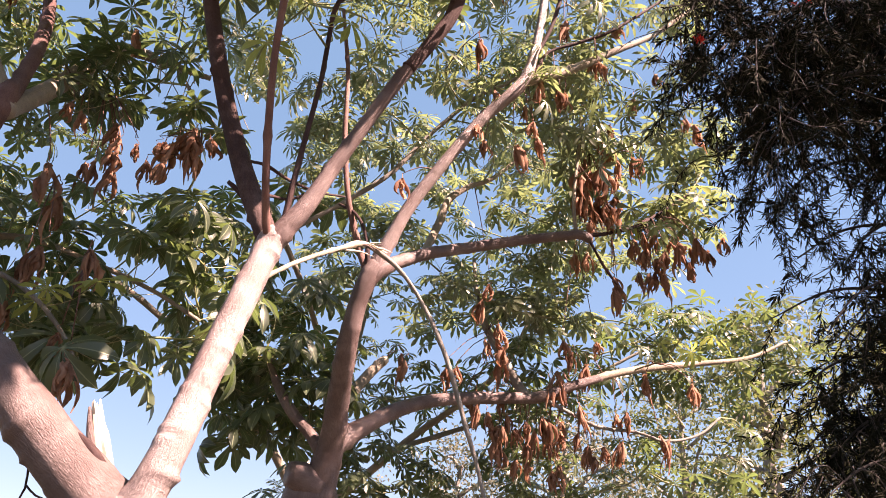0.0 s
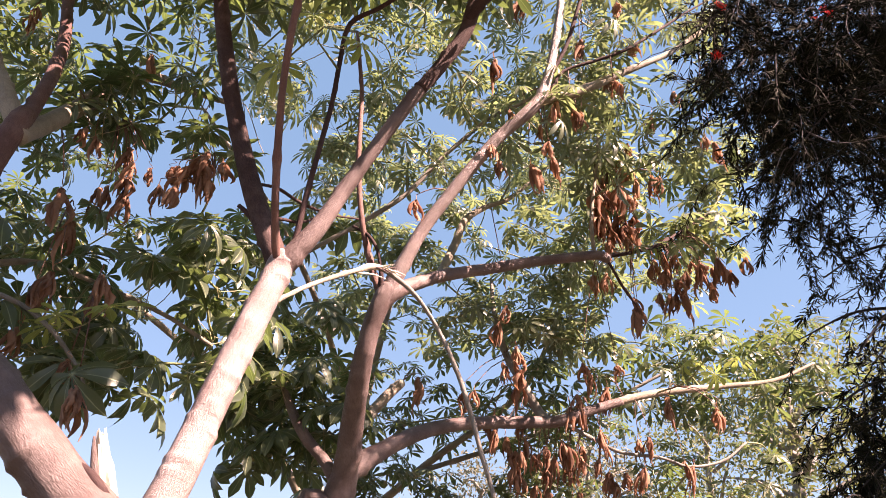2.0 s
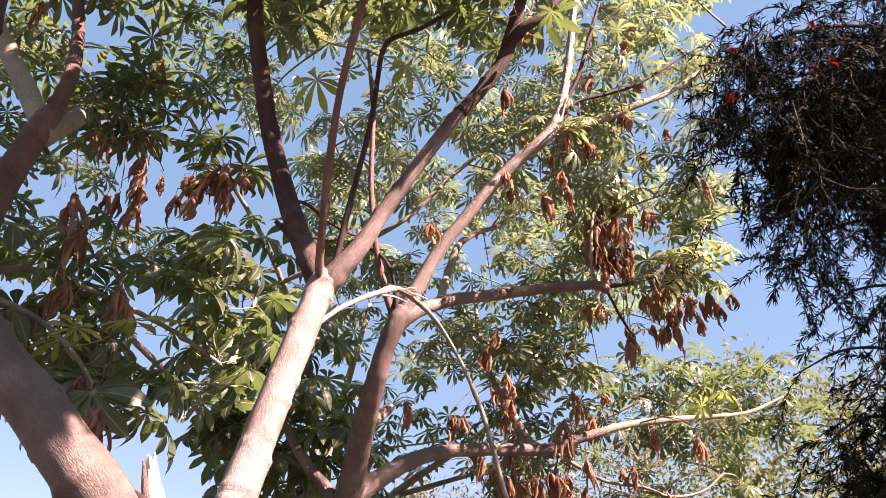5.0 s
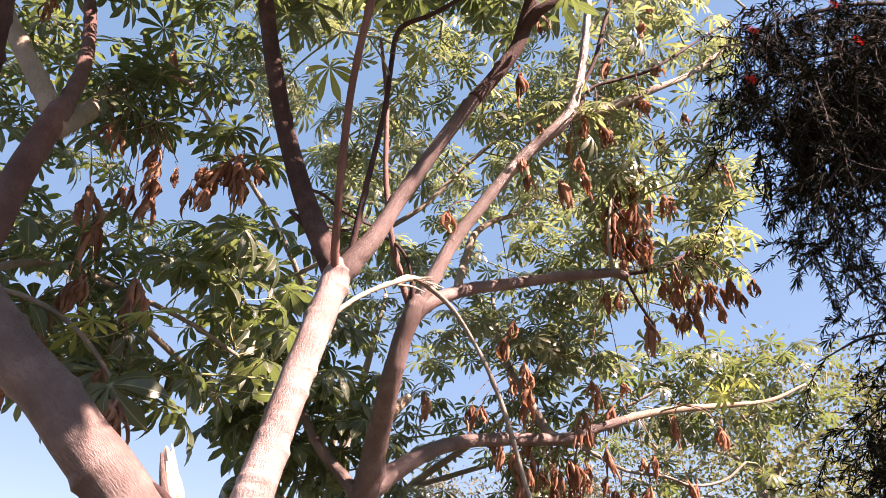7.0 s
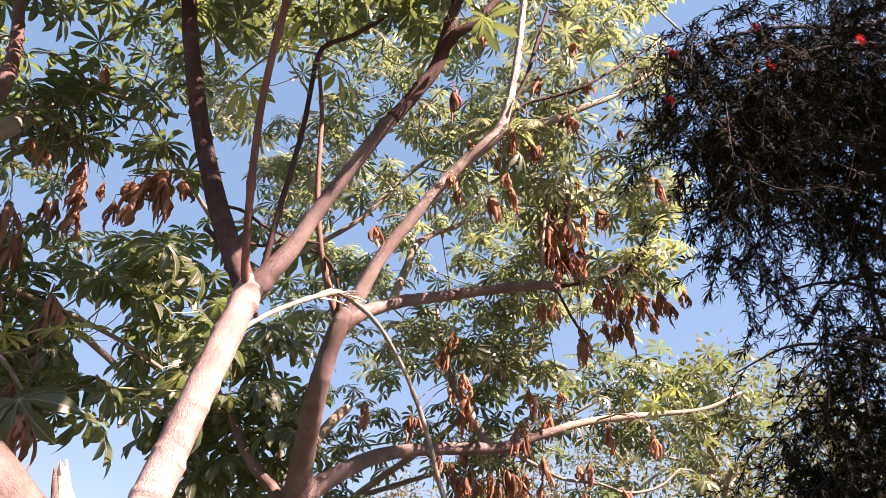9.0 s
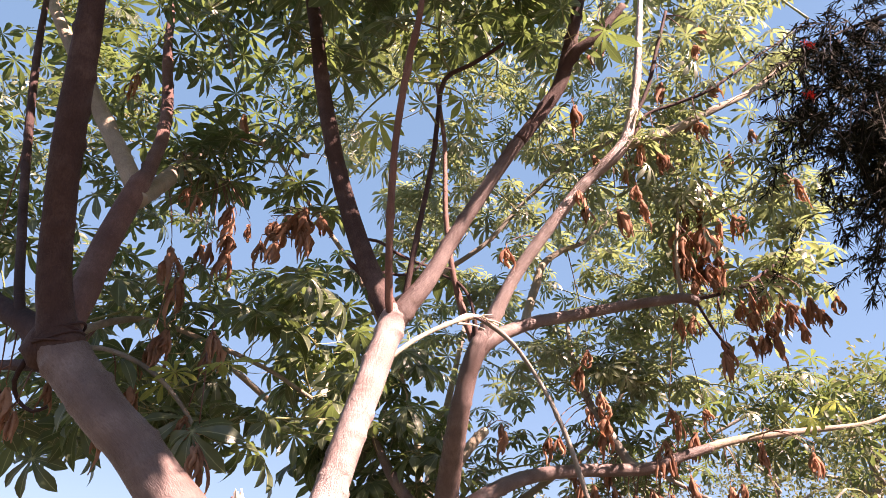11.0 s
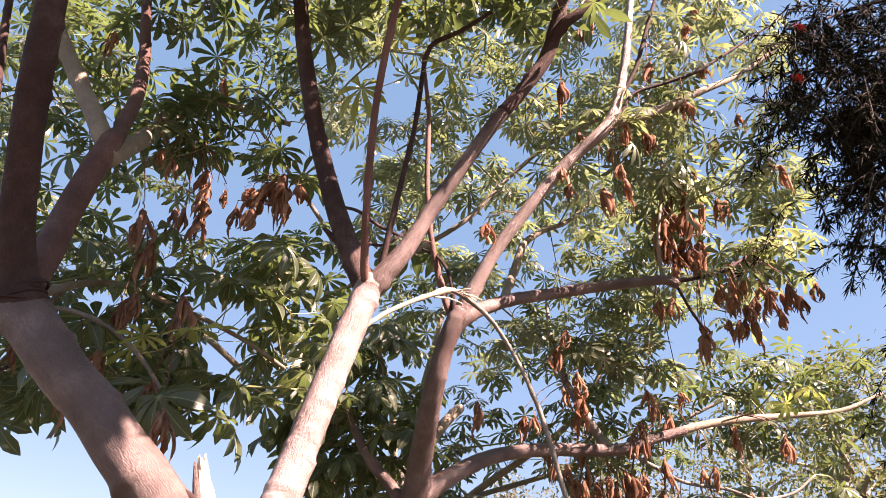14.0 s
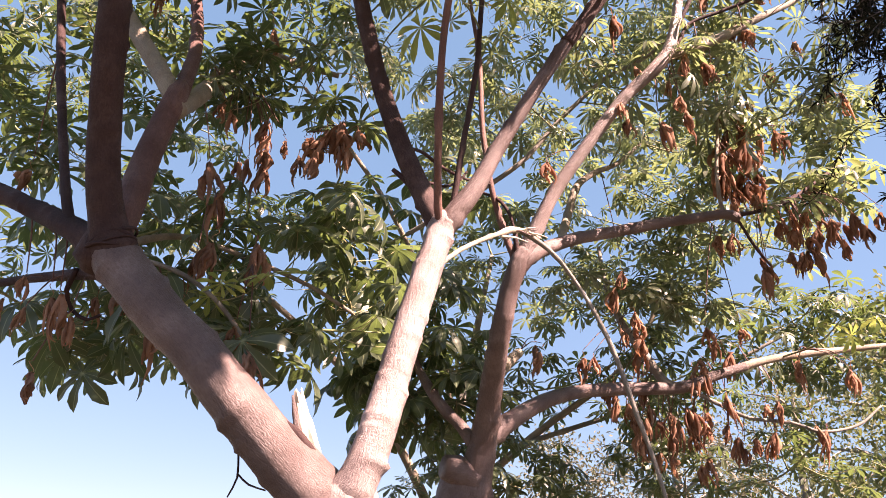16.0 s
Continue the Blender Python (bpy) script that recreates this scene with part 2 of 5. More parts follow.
def blade(rng, lobes, length, width, stalk, droop, fold, pitch):
    """One palmate leaf: stalk along x, then lobes round its end. Triangles, uvs and material slots."""
    verts, tris, uvs, slots = [], [], [], []
    r = 0.011
    n = 4
    for i in range(n + 1):
        s = i / n
        c = Vector((stalk * s, 0, -0.10 * stalk * math.sin(s * math.pi)))
        for k in range(3):
            a = 2 * math.pi * k / 3
            rr = r * (1.3 - 0.5 * s)
            verts.append(c + Vector((0, math.cos(a) * rr, math.sin(a) * rr)))
    for i in range(n):
        for k in range(3):
            a, b = 3 * i + k, 3 * i + (k + 1) % 3
            for tri in ((a, b, b + 3), (a, b + 3, a + 3)):
                tris.append(tri)
                slots.append(1)
                uvs += [(0.5, 0.0)] * 3
    turn = Matrix.Translation((stalk, 0, 0)) @ Matrix.Rotation(pitch, 4, "Y")
    hub = len(verts)
    verts.append(turn @ Vector((0, 0, 0)))
    spread = radians(rng.uniform(290, 330))
    stations = ((0.10, 0.22), (0.34, 0.52), (0.58, 0.88), (0.77, 1.0), (0.91, 0.56))
    rows = len(stations)
    for j in range(lobes):
        f = j / (lobes - 1) - 0.5
        ang = f * spread + rng.uniform(-0.07, 0.07)
        l = length * (1.0 - 0.45 * abs(2 * f) ** 1.8) * rng.uniform(0.9, 1.06)
        w = width * (l / length) ** 0.7 * rng.uniform(0.88, 1.12)
        d = droop * rng.uniform(0.7, 1.35)
        tw = rng.uniform(-0.4, 0.4)
        sway = rng.uniform(-0.10, 0.10)
        ca, sa = math.cos(ang), math.sin(ang)
        start = len(verts)
        for s, h in stations:
            for side in (-1, 0, 1):
                x = l * s * (1 - 0.12 * d * s)
                y = side * h * w / 2 + sway * l * s * s
                z = -d * l * s * s * 0.62 + abs(side) * fold * h * w / 2 + side * tw * h * w * 0.5 * s + (rng.uniform(-0.06, 0.06) * w if side else 0)
                verts.append(turn @ Vector((x * ca - y * sa, x * sa + y * ca, z)))
        x, y = l * (1 - 0.12 * d), sway * l
        verts.append(turn @ Vector((x * ca - y * sa, x * sa + y * ca, -d * l * 0.66)))
        tip = start + 3 * rows

        def tri(a, b, c, ua, ub, uc):
            tris.append((a, b, c))
            slots.append(0)
            uvs.extend((ua, ub, uc))
        s1 = stations[0][0]
        tri(hub, start + 1, start, (0.5, 0), (0.5, s1), (0, s1))
        tri(hub, start + 2, start + 1, (0.5, 0), (1, s1), (0.5, s1))
        for q in range(rows - 1):
            a, b = start + 3 * q, start + 3 * q + 3
            va, vb = stations[q][0], stations[q + 1][0]
            for k, (u0, u1) in enumerate(((0, 0.5), (0.5, 1))):
                tri(a + k, a + k + 1, b + k + 1, (u0, va), (u1, va), (u1, vb))
                tri(a + k, b + k + 1, b + k, (u0, va), (u1, vb), (u0, vb))
        e, ve = start + 3 * rows - 3, stations[-1][0]
        tri(e, e + 1, tip, (0, ve), (0.5, ve), (0.5, 1))
        tri(e + 1, e + 2, tip, (0.5, ve), (1, ve), (0.5, 1))
    return np.array([tuple(v) for v in verts]), np.array(tris), np.array(uvs), np.array(slots)


def withered(rng, length):
    """A dead palmate leaf: limp stalk, lobes shrunk to cupped, twisted fingers that hang. Its stalk's end is the origin."""
    verts, faces = [], []
    stalk = rng.uniform(0.03, 0.08)

    def finger(root, l, w, lean, az, curl, tw0, hook):
        start = len(verts)
        n = 8
        sway = rng.normal(0, 0.007, 2)
        for i in range(n + 1):
            s = i / n
            out = (lean * math.sin(s * math.pi * 0.8) - hook * max(0.0, s - 0.6) ** 2) * l
            drop = l * (s - hook * max(0.0, s - 0.65) ** 2 * 1.6)
            wave = math.sin(s * 7 + tw0 * 5)
            c = root + Vector((math.cos(az) * out + sway[0] * wave, math.sin(az) * out + sway[1] * wave, -drop))
            h = w * (0.22 + 0.78 * math.sin(math.pi * min(1, s * 1.02 + 0.06)) ** 0.8) * rng.uniform(0.75, 1.2)
            a = az + math.pi / 2 + tw0 + curl * s
            side = Vector((math.cos(a), math.sin(a), 0.2 * rng.uniform(-1, 1)))
            back = Vector((-math.sin(a), math.cos(a), 0)) * h
            for u, b in ((-0.32, 0.75), (-0.42, 0.28), (0.0, -0.22), (0.42, 0.28), (0.30, 0.80)):
                verts.append(c + side * h * u + back * b * rng.uniform(0.7, 1.2))
        for i in range(n):
            for k in range(4):
                a = start + 5 * i + k
                faces.append((a, a + 1, a + 6, a + 5))
    finger(Vector((0, 0, 0)), stalk, 0.005, 0.1, rng.uniform(0, 6), 0.3, 0, 0)
    k = int(rng.integers(7, 10))
    for j in range(k):
        az = 2 * math.pi * j / k + rng.uniform(-0.5, 0.5)
        finger(Vector((0, 0, -stalk * 0.92)), length * rng.uniform(0.5, 1.1), rng.uniform(0.013, 0.032), rng.uniform(0.05, 0.34), az, rng.uniform(-3.2, 3.2), rng.uniform(-0.9, 0.9), rng.uniform(-0.5, 1.0))
    return [tuple(v) for v in verts], faces


RNG = np.random.default_rng(7)
BLADES = {"broad": [], "medium": [], "narrow": []}
for style, lobes, ratio in (("broad", 9, 0.33), ("medium", 9, 0.255), ("narrow", 10, 0.185)):
    for i in range(6):
        BLADES[style].append(blade(RNG, lobes - (i % 3 == 2), 1.0, ratio * RNG.uniform(0.9, 1.12), RNG.uniform(0.9, 1.5),
                                   RNG.uniform(0.3, 1.0), RNG.uniform(0.1, 0.45), radians(RNG.uniform(10, 65))))
MESHES = {}


def leaf_mesh(style, i, mat):
    key = (style, i, mat.name)
    if key not in MESHES:
        v, t, uv, sl = BLADES[style][i]
        me = bpy.data.meshes.new("leaf")
        me.from_pydata(v.tolist(), [], t.tolist())
        me.materials.append(mat)
        me.materials.append(PETIOLE)
        me.uv_layers.new(name="UVMap").data.foreach_set("uv", uv.astype(np.float32).ravel())
        me.polygons.foreach_set("material_index", sl.astype(np.int32))
        me.polygons.foreach_set("use_smooth", np.ones(len(t), dtype=bool))
        MESHES[key] = me
    return MESHES[key]


WAITING = {}


def nearest(tree, p, above=0.0):
    best, place = 1e9, None
    for line in LINES[tree.name]:
        d = np.linalg.norm(line - np.array(p), axis=1) + above * np.maximum(0, line[:, 2] - p[2])
        k = int(np.argmin(d))
        if d[k] < best:
            best, place = d[k], line[k]
    return Vector(place)


def sprays(tree, ends, count, size, style, mat, single=False, twig_bark=None, droop=0.0):
    """At each end a twig from the nearest limb, with a whorl of stalked leaves along its last stretch."""
    for end in ends:
        e = Vector(end)
        root = nearest(tree, e, 0.5)
        way = e - root
        mid = root + way * 0.5 + Vector((RNG.uniform(-0.06, 0.06), RNG.uniform(-0.06, 0.06), -0.05 * way.length + RNG.uniform(-0.04, 0.06)))
        r = 0.0045 + 0.0035 * min(1.5, way.length)
        twig = limb(tree, "twig", [(*root, r), (*mid, r * 0.8), (*e, r * 0.55)], twig_bark or BARK_GREEN, 6, 0.06, 0, 0.1)
        heading = way.normalized() if way.length > 0.01 else Vector((0, 0, 1))
        n = int(count * RNG.uniform(0.75, 1.3))
        for k in range(n):
            back = RNG.uniform(0, 0.24) ** 1.0
            base = e - heading * back
            az = 2.4 * k + RNG.uniform(-0.5, 0.5)
            up = RNG.uniform(-0.55, 0.75) - droop
            d = (Vector((math.cos(az), math.sin(az), up)) + heading * 0.5).normalized()
            s = size * RNG.uniform(0.68, 1.22)
            lean = Vector((RNG.uniform(-0.45, 0.45), RNG.uniform(-0.45, 0.45), 1))
            m = Matrix.Translation(base) @ frame_of(d, lean) @ Matrix.Scale(s, 4)
            WAITING.setdefault(tree.name, []).append((m, style, int(RNG.integers(6)), mat, single, twig))


def grow(tree, nearest_to, limit=300):
    """Lay the leaves: those closest to a place of the plan as parts, the rest as one mesh per material."""
    rows = WAITING.get(tree.name, [])
    spot = Vector(nearest_to)
    rows.sort(key=lambda q: (not q[4], (q[0].translation - spot).length))
    for m, style, i, mat, _, twig in rows[:limit]:
        ob = new("leaf", leaf_mesh(style, i, mat))
        ob.parent = twig
        ob.matrix_basis = Matrix.Translation(-tree.location - twig.location) @ m
    rest = {}
    for q in rows[limit:]:
        rest.setdefault(q[3].name, []).append(q)
    for key, group in rest.items():
        vs, ts, us, ss, at = [], [], [], [], 0
        for m, style, i, mat, _, _ in group:
            v, t, uv, sl = BLADES[style][i]
            a = np.array(m)
            vs.append(v @ a[:3, :3].T + a[:3, 3])
            ts.append(t + at)
            us.append(uv)
            ss.append(sl)
            at += len(v)
        mesh_object("foliage", np.vstack(vs).tolist(), np.vstack(ts).tolist(), [group[0][3], PETIOLE], tree, np.vstack(us), np.concatenate(ss), kind="stuff",
                    label="mass of green palmate leaves on long stalks")


WITHER = []
for i in range(10):
    v, f = withered(RNG, RNG.uniform(0.15, 0.21))
    me = bpy.data.meshes.new("dead_leaf")
    me.from_pydata(v, [], f)
    me.materials.append(DEAD)
    me.polygons.foreach_set("use_smooth", np.ones(len(f), dtype=bool))
    WITHER.append(me)


def dead_leaves(tree, places, size=1.0):
    """Withered leaves that hang from the nearest limb by a thin stalk."""
    for p in places:
        p = Vector(p)
        root = nearest(tree, p + Vector((0, 0, 0.15)), -0.3)
        way = p - root
        if way.length > 0.02:
            limb(tree, "stalk", [(*root, 0.004), (*(root + way * 0.5 + Vector((0, 0, 0.03))), 0.003), (*p, 0.002)], BARK_RED, 5, 0.08, 0, 0.1, bearing=False)
        ob = new("dead_leaf", WITHER[int(RNG.integers(10))])
        ob.parent = tree
        s = size * RNG.uniform(0.8, 1.25)
        ob.matrix_basis = Matrix.Translation(p - tree.location) @ Euler((RNG.uniform(-0.25, 0.25), RNG.uniform(-0.25, 0.25), RNG.uniform(0, 6.28))).to_matrix().to_4x4() @ Matrix.Diagonal((s * RNG.uniform(0.8, 1.2), s, s * RNG.uniform(0.8, 1.2), 1))


# ---- ground ----
def ground():
    n, size = 90, 400.0
    c = np.sign(np.linspace(-1, 1, n)) * np.abs(np.linspace(-1, 1, n)) ** 3 * size
    verts = [(x, y, 0.05 * noise.noise((x * 0.6, y * 0.6, 0)) + 0.25 * noise.noise((x * 0.05, y * 0.05, 3)) - 0.06) for y in c for x in c]
    faces = [(j * n + i, j * n + i + 1, j * n + n + i + 1, j * n + n + i) for j in range(n - 1) for i in range(n - 1)]
    m, t, b, out = material("dry_grassy_earth")
    tc = node(t, "ShaderNodeTexCoord").outputs["Object"]
    a = node(t, "ShaderNodeTexNoise", {"Vector": tc}, Scale=1.3, Detail=8.0, Roughness=0.7)
    f = node(t, "ShaderNodeTexNoise", {"Vector": tc}, Scale=40.0, Detail=6.0, Roughness=0.7)
    col = mixed(t, ramp(t, a.outputs["Fac"], [(0.42, (0, 0, 0)), (0.58, (1, 1, 1))]), (0.030, 0.036, 0.014), (0.070, 0.055, 0.036))
    col = mixed(t, maths(t, "MULTIPLY", f.outputs["Fac"], 0.6), col, (0.042, 0.036, 0.020))
    t.links.new(col, b.inputs["Base Color"])
    b.inputs["Roughness"].default_value = 0.95
    bump = node(t, "ShaderNodeBump", {"Height": f.outputs["Fac"]}, Strength=0.8, Distance=0.03)
    t.links.new(bump.outputs[0], b.inputs["Normal"])
    return mesh_object("ground", verts, faces, [m], kind="structure", label="dry grassy earth under the trees")


ground()


# ---- front tree: a forked trunk with two thick limbs ----
tree_a = thing("palmate_tree", (-0.80, 2.05, 0), "forked tree with pink-brown limbs, palmate leaves and withered clusters", "tree", "palmate-leaved trees")
limb(tree_a, "trunk", [(-0.80, 2.06, -0.15, 0.17), (-0.79, 2.06, 0.15, 0.135), (-0.82, 2.05, 0.8, 0.118), (-0.80, 2.04, 1.35, 0.112), (-0.81, 2.02, 1.62, 0.110), (-0.82, 2.01, 1.76, 0.095), (-0.82, 2.0, 1.84, 0.07)], BARK_PINK, 22, 0.04, label="pink-brown forking trunk")
limb(tree_a, "limb", [(-0.776, 2.020, 1.679, 0.088), (-0.901, 2.000, 1.808, 0.083), (-1.026, 1.950, 1.938, 0.077), (-1.145, 1.900, 2.070, 0.071), (-1.253, 1.880, 2.189, 0.068), (-1.349, 1.860, 2.276, 0.068), (-1.465, 1.856, 2.395, 0.071), (-1.520, 1.850, 2.452, 0.070), (-1.556, 1.850, 2.492, 0.055), (-1.574, 1.850, 2.515, 0.020)], BARK_HALF_SHADE, 24, 0.014, 26, label="thick pink-brown limb dappled with shade")
# The limb past its bend; its shade is in the darker bark.
limb(tree_a, "limb", [(-1.500, 1.858, 2.400, 0.050), (-1.532, 1.840, 2.480, 0.068), (-1.547, 1.805, 2.560, 0.054), (-1.552, 1.760, 2.640, 0.050), (-1.542, 1.690, 2.770, 0.047), (-1.481, 1.530, 2.990, 0.044), (-1.437, 1.420, 3.211, 0.041), (-1.396, 1.300, 3.476, 0.034), (-1.350, 1.150, 3.900, 0.030), (-1.200, 0.950, 4.400, 0.023), (-1.000, 0.800, 4.900, 0.012)], BARK_DEEP_SHADE, 18, 0.02, label="upright limb coloured dark for canopy shade, with a pale scar")
for k in range(5):
    r_, z_ = 0.070 - 0.002 * k, 2.470 + 0.013 * k
    limb(tree_a, "bark_wrinkle", [(-1.537 + r_ * math.cos(a), 1.833 + r_ * math.sin(a) * 0.95, z_ + 0.012 * math.sin(2 * a + 1.7 * k) + 0.02 * math.cos(a), 0.0045) for a in [0.7 * q - 3.4 + 0.5 * k for q in range(8)]], BARK_DARK_SHADE, 6, 0.012, 0, 0.4, bearing=False)
limb(tree_a, "burl", [(-1.600, 1.850, 2.415, 0.018), (-1.585, 1.840, 2.450, 0.050), (-1.575, 1.830, 2.500, 0.052), (-1.560, 1.820, 2.560, 0.030)], BARK_DEEP_SHADE, 14, 0.015, 40, 0.25, label="knobbly swelling where the limb bends", bearing=False)
limb(tree_a, "branch", [(-1.648, 1.880, 2.493, 0.019), (-1.748, 1.900, 2.635, 0.017), (-1.927, 2.000, 3.004, 0.016), (-2.110, 2.080, 3.473, 0.017), (-2.252, 2.100, 4.004, 0.016), (-2.352, 2.100, 4.524, 0.012)], BARK_DARK_SHADE, 10, 0.03)
limb(tree_a, "limb", [(-1.575, 1.880, 2.489, 0.043), (-1.585, 1.940, 2.679, 0.048), (-1.604, 2.000, 2.867, 0.046), (-1.597, 2.040, 3.070, 0.043), (-1.576, 2.060, 3.216, 0.040), (-1.571, 2.070, 3.281, 0.026)], BARK_FORK_SHADE, 16, 0.02)
limb(tree_a, "limb", [(-1.569, 2.070, 3.177, 0.035), (-1.629, 2.070, 3.286, 0.036), (-1.741, 2.100, 3.458, 0.035), (-1.881, 2.150, 3.663, 0.035), (-2.113, 2.200, 4.028, 0.033), (-2.544, 2.300, 4.731, 0.026), (-2.600, 2.100, 5.200, 0.015)], BARK_PALE, 14, 0.02, label="pale tan limb")
limb(tree_a, "limb", [(-1.570, 2.060, 3.183, 0.031), (-1.606, 2.150, 3.377, 0.029), (-1.654, 2.250, 3.611, 0.028), (-1.769, 2.400, 3.954, 0.027), (-1.910, 2.500, 4.403, 0.024), (-2.043, 2.600, 4.957, 0.016)], BARK_FORK_SHADE, 12, 0.02)
limb(tree_a, "limb", [(-1.565, 2.060, 3.157, 0.037), (-1.643, 2.300, 3.400, 0.038), (-1.723, 2.600, 3.738, 0.040), (-1.767, 2.900, 4.126, 0.042), (-1.753, 3.100, 4.350, 0.036), (-1.605, 3.200, 4.353, 0.023), (-1.359, 3.300, 4.319, 0.015)], BARK_PALE, 12, 0.02, label="pale tan limb")
limb(tree_a, "limb", [(-1.588, 1.880, 2.509, 0.043), (-1.759, 1.920, 2.616, 0.039), (-1.912, 1.970, 2.702, 0.034), (-2.135, 2.030, 2.826, 0.032), (-2.659, 2.200, 3.111, 0.029), (-3.343, 2.400, 3.531, 0.023)], BARK_DARK_SHADE, 14, 0.02)
limb(tree_a, "branch", [(-1.557, 1.900, 2.442, 0.029), (-1.849, 2.100, 2.529, 0.019), (-2.174, 2.300, 2.612, 0.016), (-2.577, 2.500, 2.677, 0.014), (-3.083, 2.700, 2.753, 0.010)], BARK_DARK_SHADE, 10, 0.03)
# Green branch in pale bark: the sunlight along it is in the colour.
limb(tree_a, "branch", [(-1.624, 1.950, 2.512, 0.021), (-1.830, 2.350, 2.763, 0.018), (-1.839, 2.620, 2.936, 0.015), (-1.746, 2.740, 2.976, 0.013), (-1.558, 2.820, 2.921, 0.011), (-1.282, 2.900, 2.810, 0.010), (-1.091, 3.000, 2.705, 0.009)], BARK_PALE, 10, 0.03, label="green-tan branch arching down, coloured pale for sunlight")
limb(tree_a, "branch", [(-1.595, 1.950, 2.472, 0.014), (-1.730, 2.300, 2.672, 0.010), (-1.625, 2.400, 2.663, 0.010), (-1.495, 2.450, 2.576, 0.009), (-1.380, 2.500, 2.435, 0.007), (-1.337, 2.550, 2.320, 0.005)], BARK_GREY, 8, 0.03)
limb(tree_a, "twig", [(-1.748, 2.000, 2.500, 0.009), (-1.802, 2.050, 2.453, 0.008), (-1.803, 2.100, 2.404, 0.007), (-1.743, 2.100, 2.367, 0.006), (-1.697, 2.100, 2.382, 0.005)], BARK_DARK_SHADE, 8, 0.03, label="bare hooked twig")
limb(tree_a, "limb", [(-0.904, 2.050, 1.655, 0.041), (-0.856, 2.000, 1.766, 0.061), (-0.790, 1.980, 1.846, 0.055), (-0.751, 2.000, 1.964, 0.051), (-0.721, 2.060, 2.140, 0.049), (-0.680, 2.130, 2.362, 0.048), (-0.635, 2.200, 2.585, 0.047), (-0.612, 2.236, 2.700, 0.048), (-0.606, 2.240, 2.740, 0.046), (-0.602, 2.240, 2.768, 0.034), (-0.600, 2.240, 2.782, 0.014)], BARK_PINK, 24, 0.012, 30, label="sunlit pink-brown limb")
limb(tree_a, "limb", [(-0.606, 2.240, 2.690, 0.038), (-0.640, 2.245, 2.780, 0.040), (-0.741, 2.245, 3.014, 0.038), (-0.844, 2.240, 3.322, 0.034), (-0.898, 2.200, 3.544, 0.033), (-0.951, 2.170, 3.790, 0.031), (-0.991, 2.100, 4.075, 0.030), (-1.069, 2.000, 4.567, 0.025), (-0.950, 1.700, 5.000, 0.018), (-0.800, 1.500, 5.300, 0.010)], BARK_DEEP_SHADE, 14, 0.02, label="limb coloured dark for canopy shade")
limb(tree_a, "branch", [(-0.612, 2.238, 2.690, 0.010), (-0.613, 2.170, 2.765, 0.014), (-0.601, 2.060, 2.876, 0.013), (-0.585, 1.950, 3.053, 0.013), (-0.562, 1.850, 3.210, 0.012), (-0.529, 1.760, 3.348, 0.012), (-0.505, 1.710, 3.449, 0.012), (-0.452, 1.600, 3.639, 0.010), (-0.420, 1.500, 4.400, 0.009), (-0.400, 1.200, 4.800, 0.006)], BARK_RED, 10, 0.03, label="straight reddish shoot")
limb(tree_a, "branch", [(-0.585, 2.240, 2.754, 0.013), (-0.568, 2.240, 2.817, 0.012), (-0.539, 2.220, 2.998, 0.011), (-0.506, 2.200, 3.184, 0.010), (-0.476, 2.200, 3.397, 0.010), (-0.459, 2.200, 3.627, 0.010), (-0.446, 2.200, 3.773, 0.010), (-0.409, 2.200, 3.842, 0.010), (-0.309, 2.150, 3.846, 0.009), (-0.180, 2.100, 3.899, 0.008)], BARK_DARK_SHADE, 10, 0.03, label="reddish shoot bent at its top")
limb(tree_a, "limb", [(-0.622, 2.238, 2.680, 0.040), (-0.572, 2.240, 2.757, 0.040), (-0.486, 2.240, 2.879, 0.033), (-0.407, 2.250, 3.040, 0.029), (-0.303, 2.240, 3.216, 0.027), (-0.184, 2.210, 3.396, 0.026), (-0.086, 2.195, 3.529, 0.026)], BARK_HALF_SHADE, 16, 0.02)
# Upper stretch of the same limb, in the shade-coloured bark.
limb(tree_a, "limb", [(-0.136, 2.200, 3.460, 0.026), (-0.053, 2.190, 3.576, 0.027), (0.033, 2.180, 3.715, 0.028), (0.078, 2.150, 3.846, 0.030), (0.121, 2.100, 4.017, 0.024), (0.200, 2.050, 4.372, 0.019), (0.250, 1.850, 4.800, 0.018), (0.300, 1.650, 5.200, 0.009)], BARK_DEEP_SHADE, 16, 0.02)
limb(tree_a, "limb", [(0.056, 2.160, 3.778, 0.023), (0.111, 2.120, 3.845, 0.023), (0.187, 2.100, 3.901, 0.019), (0.322, 2.100, 4.079, 0.015)], BARK_DARK_SHADE, 12, 0.02)
limb(tree_a, "broken_branch", [(-0.604, 2.200, 2.564, 0.010), (-0.583, 2.270, 2.620, 0.008), (-0.552, 2.400, 2.713, 0.009), (-0.488, 2.600, 2.849, 0.010), (-0.410, 2.750, 2.954, 0.011), (-0.362, 2.810, 2.994, 0.013), (-0.339, 2.830, 2.996, 0.008)], BARK_PALE, 10, 0.03, label="snapped pale branch")
limb(tree_a, "splinter", [(-0.444, 2.740, 2.941, 0.005), (-0.381, 2.800, 3.003, 0.005), (-0.309, 2.820, 2.993, 0.004), (-0.255, 2.840, 2.967, 0.001)], WOOD, 6, 0.03)
limb(tree_a, "splinter", [(-0.419, 2.740, 2.931, 0.005), (-0.363, 2.790, 2.949, 0.004), (-0.305, 2.810, 2.934, 0.001)], WOOD, 6, 0.03)
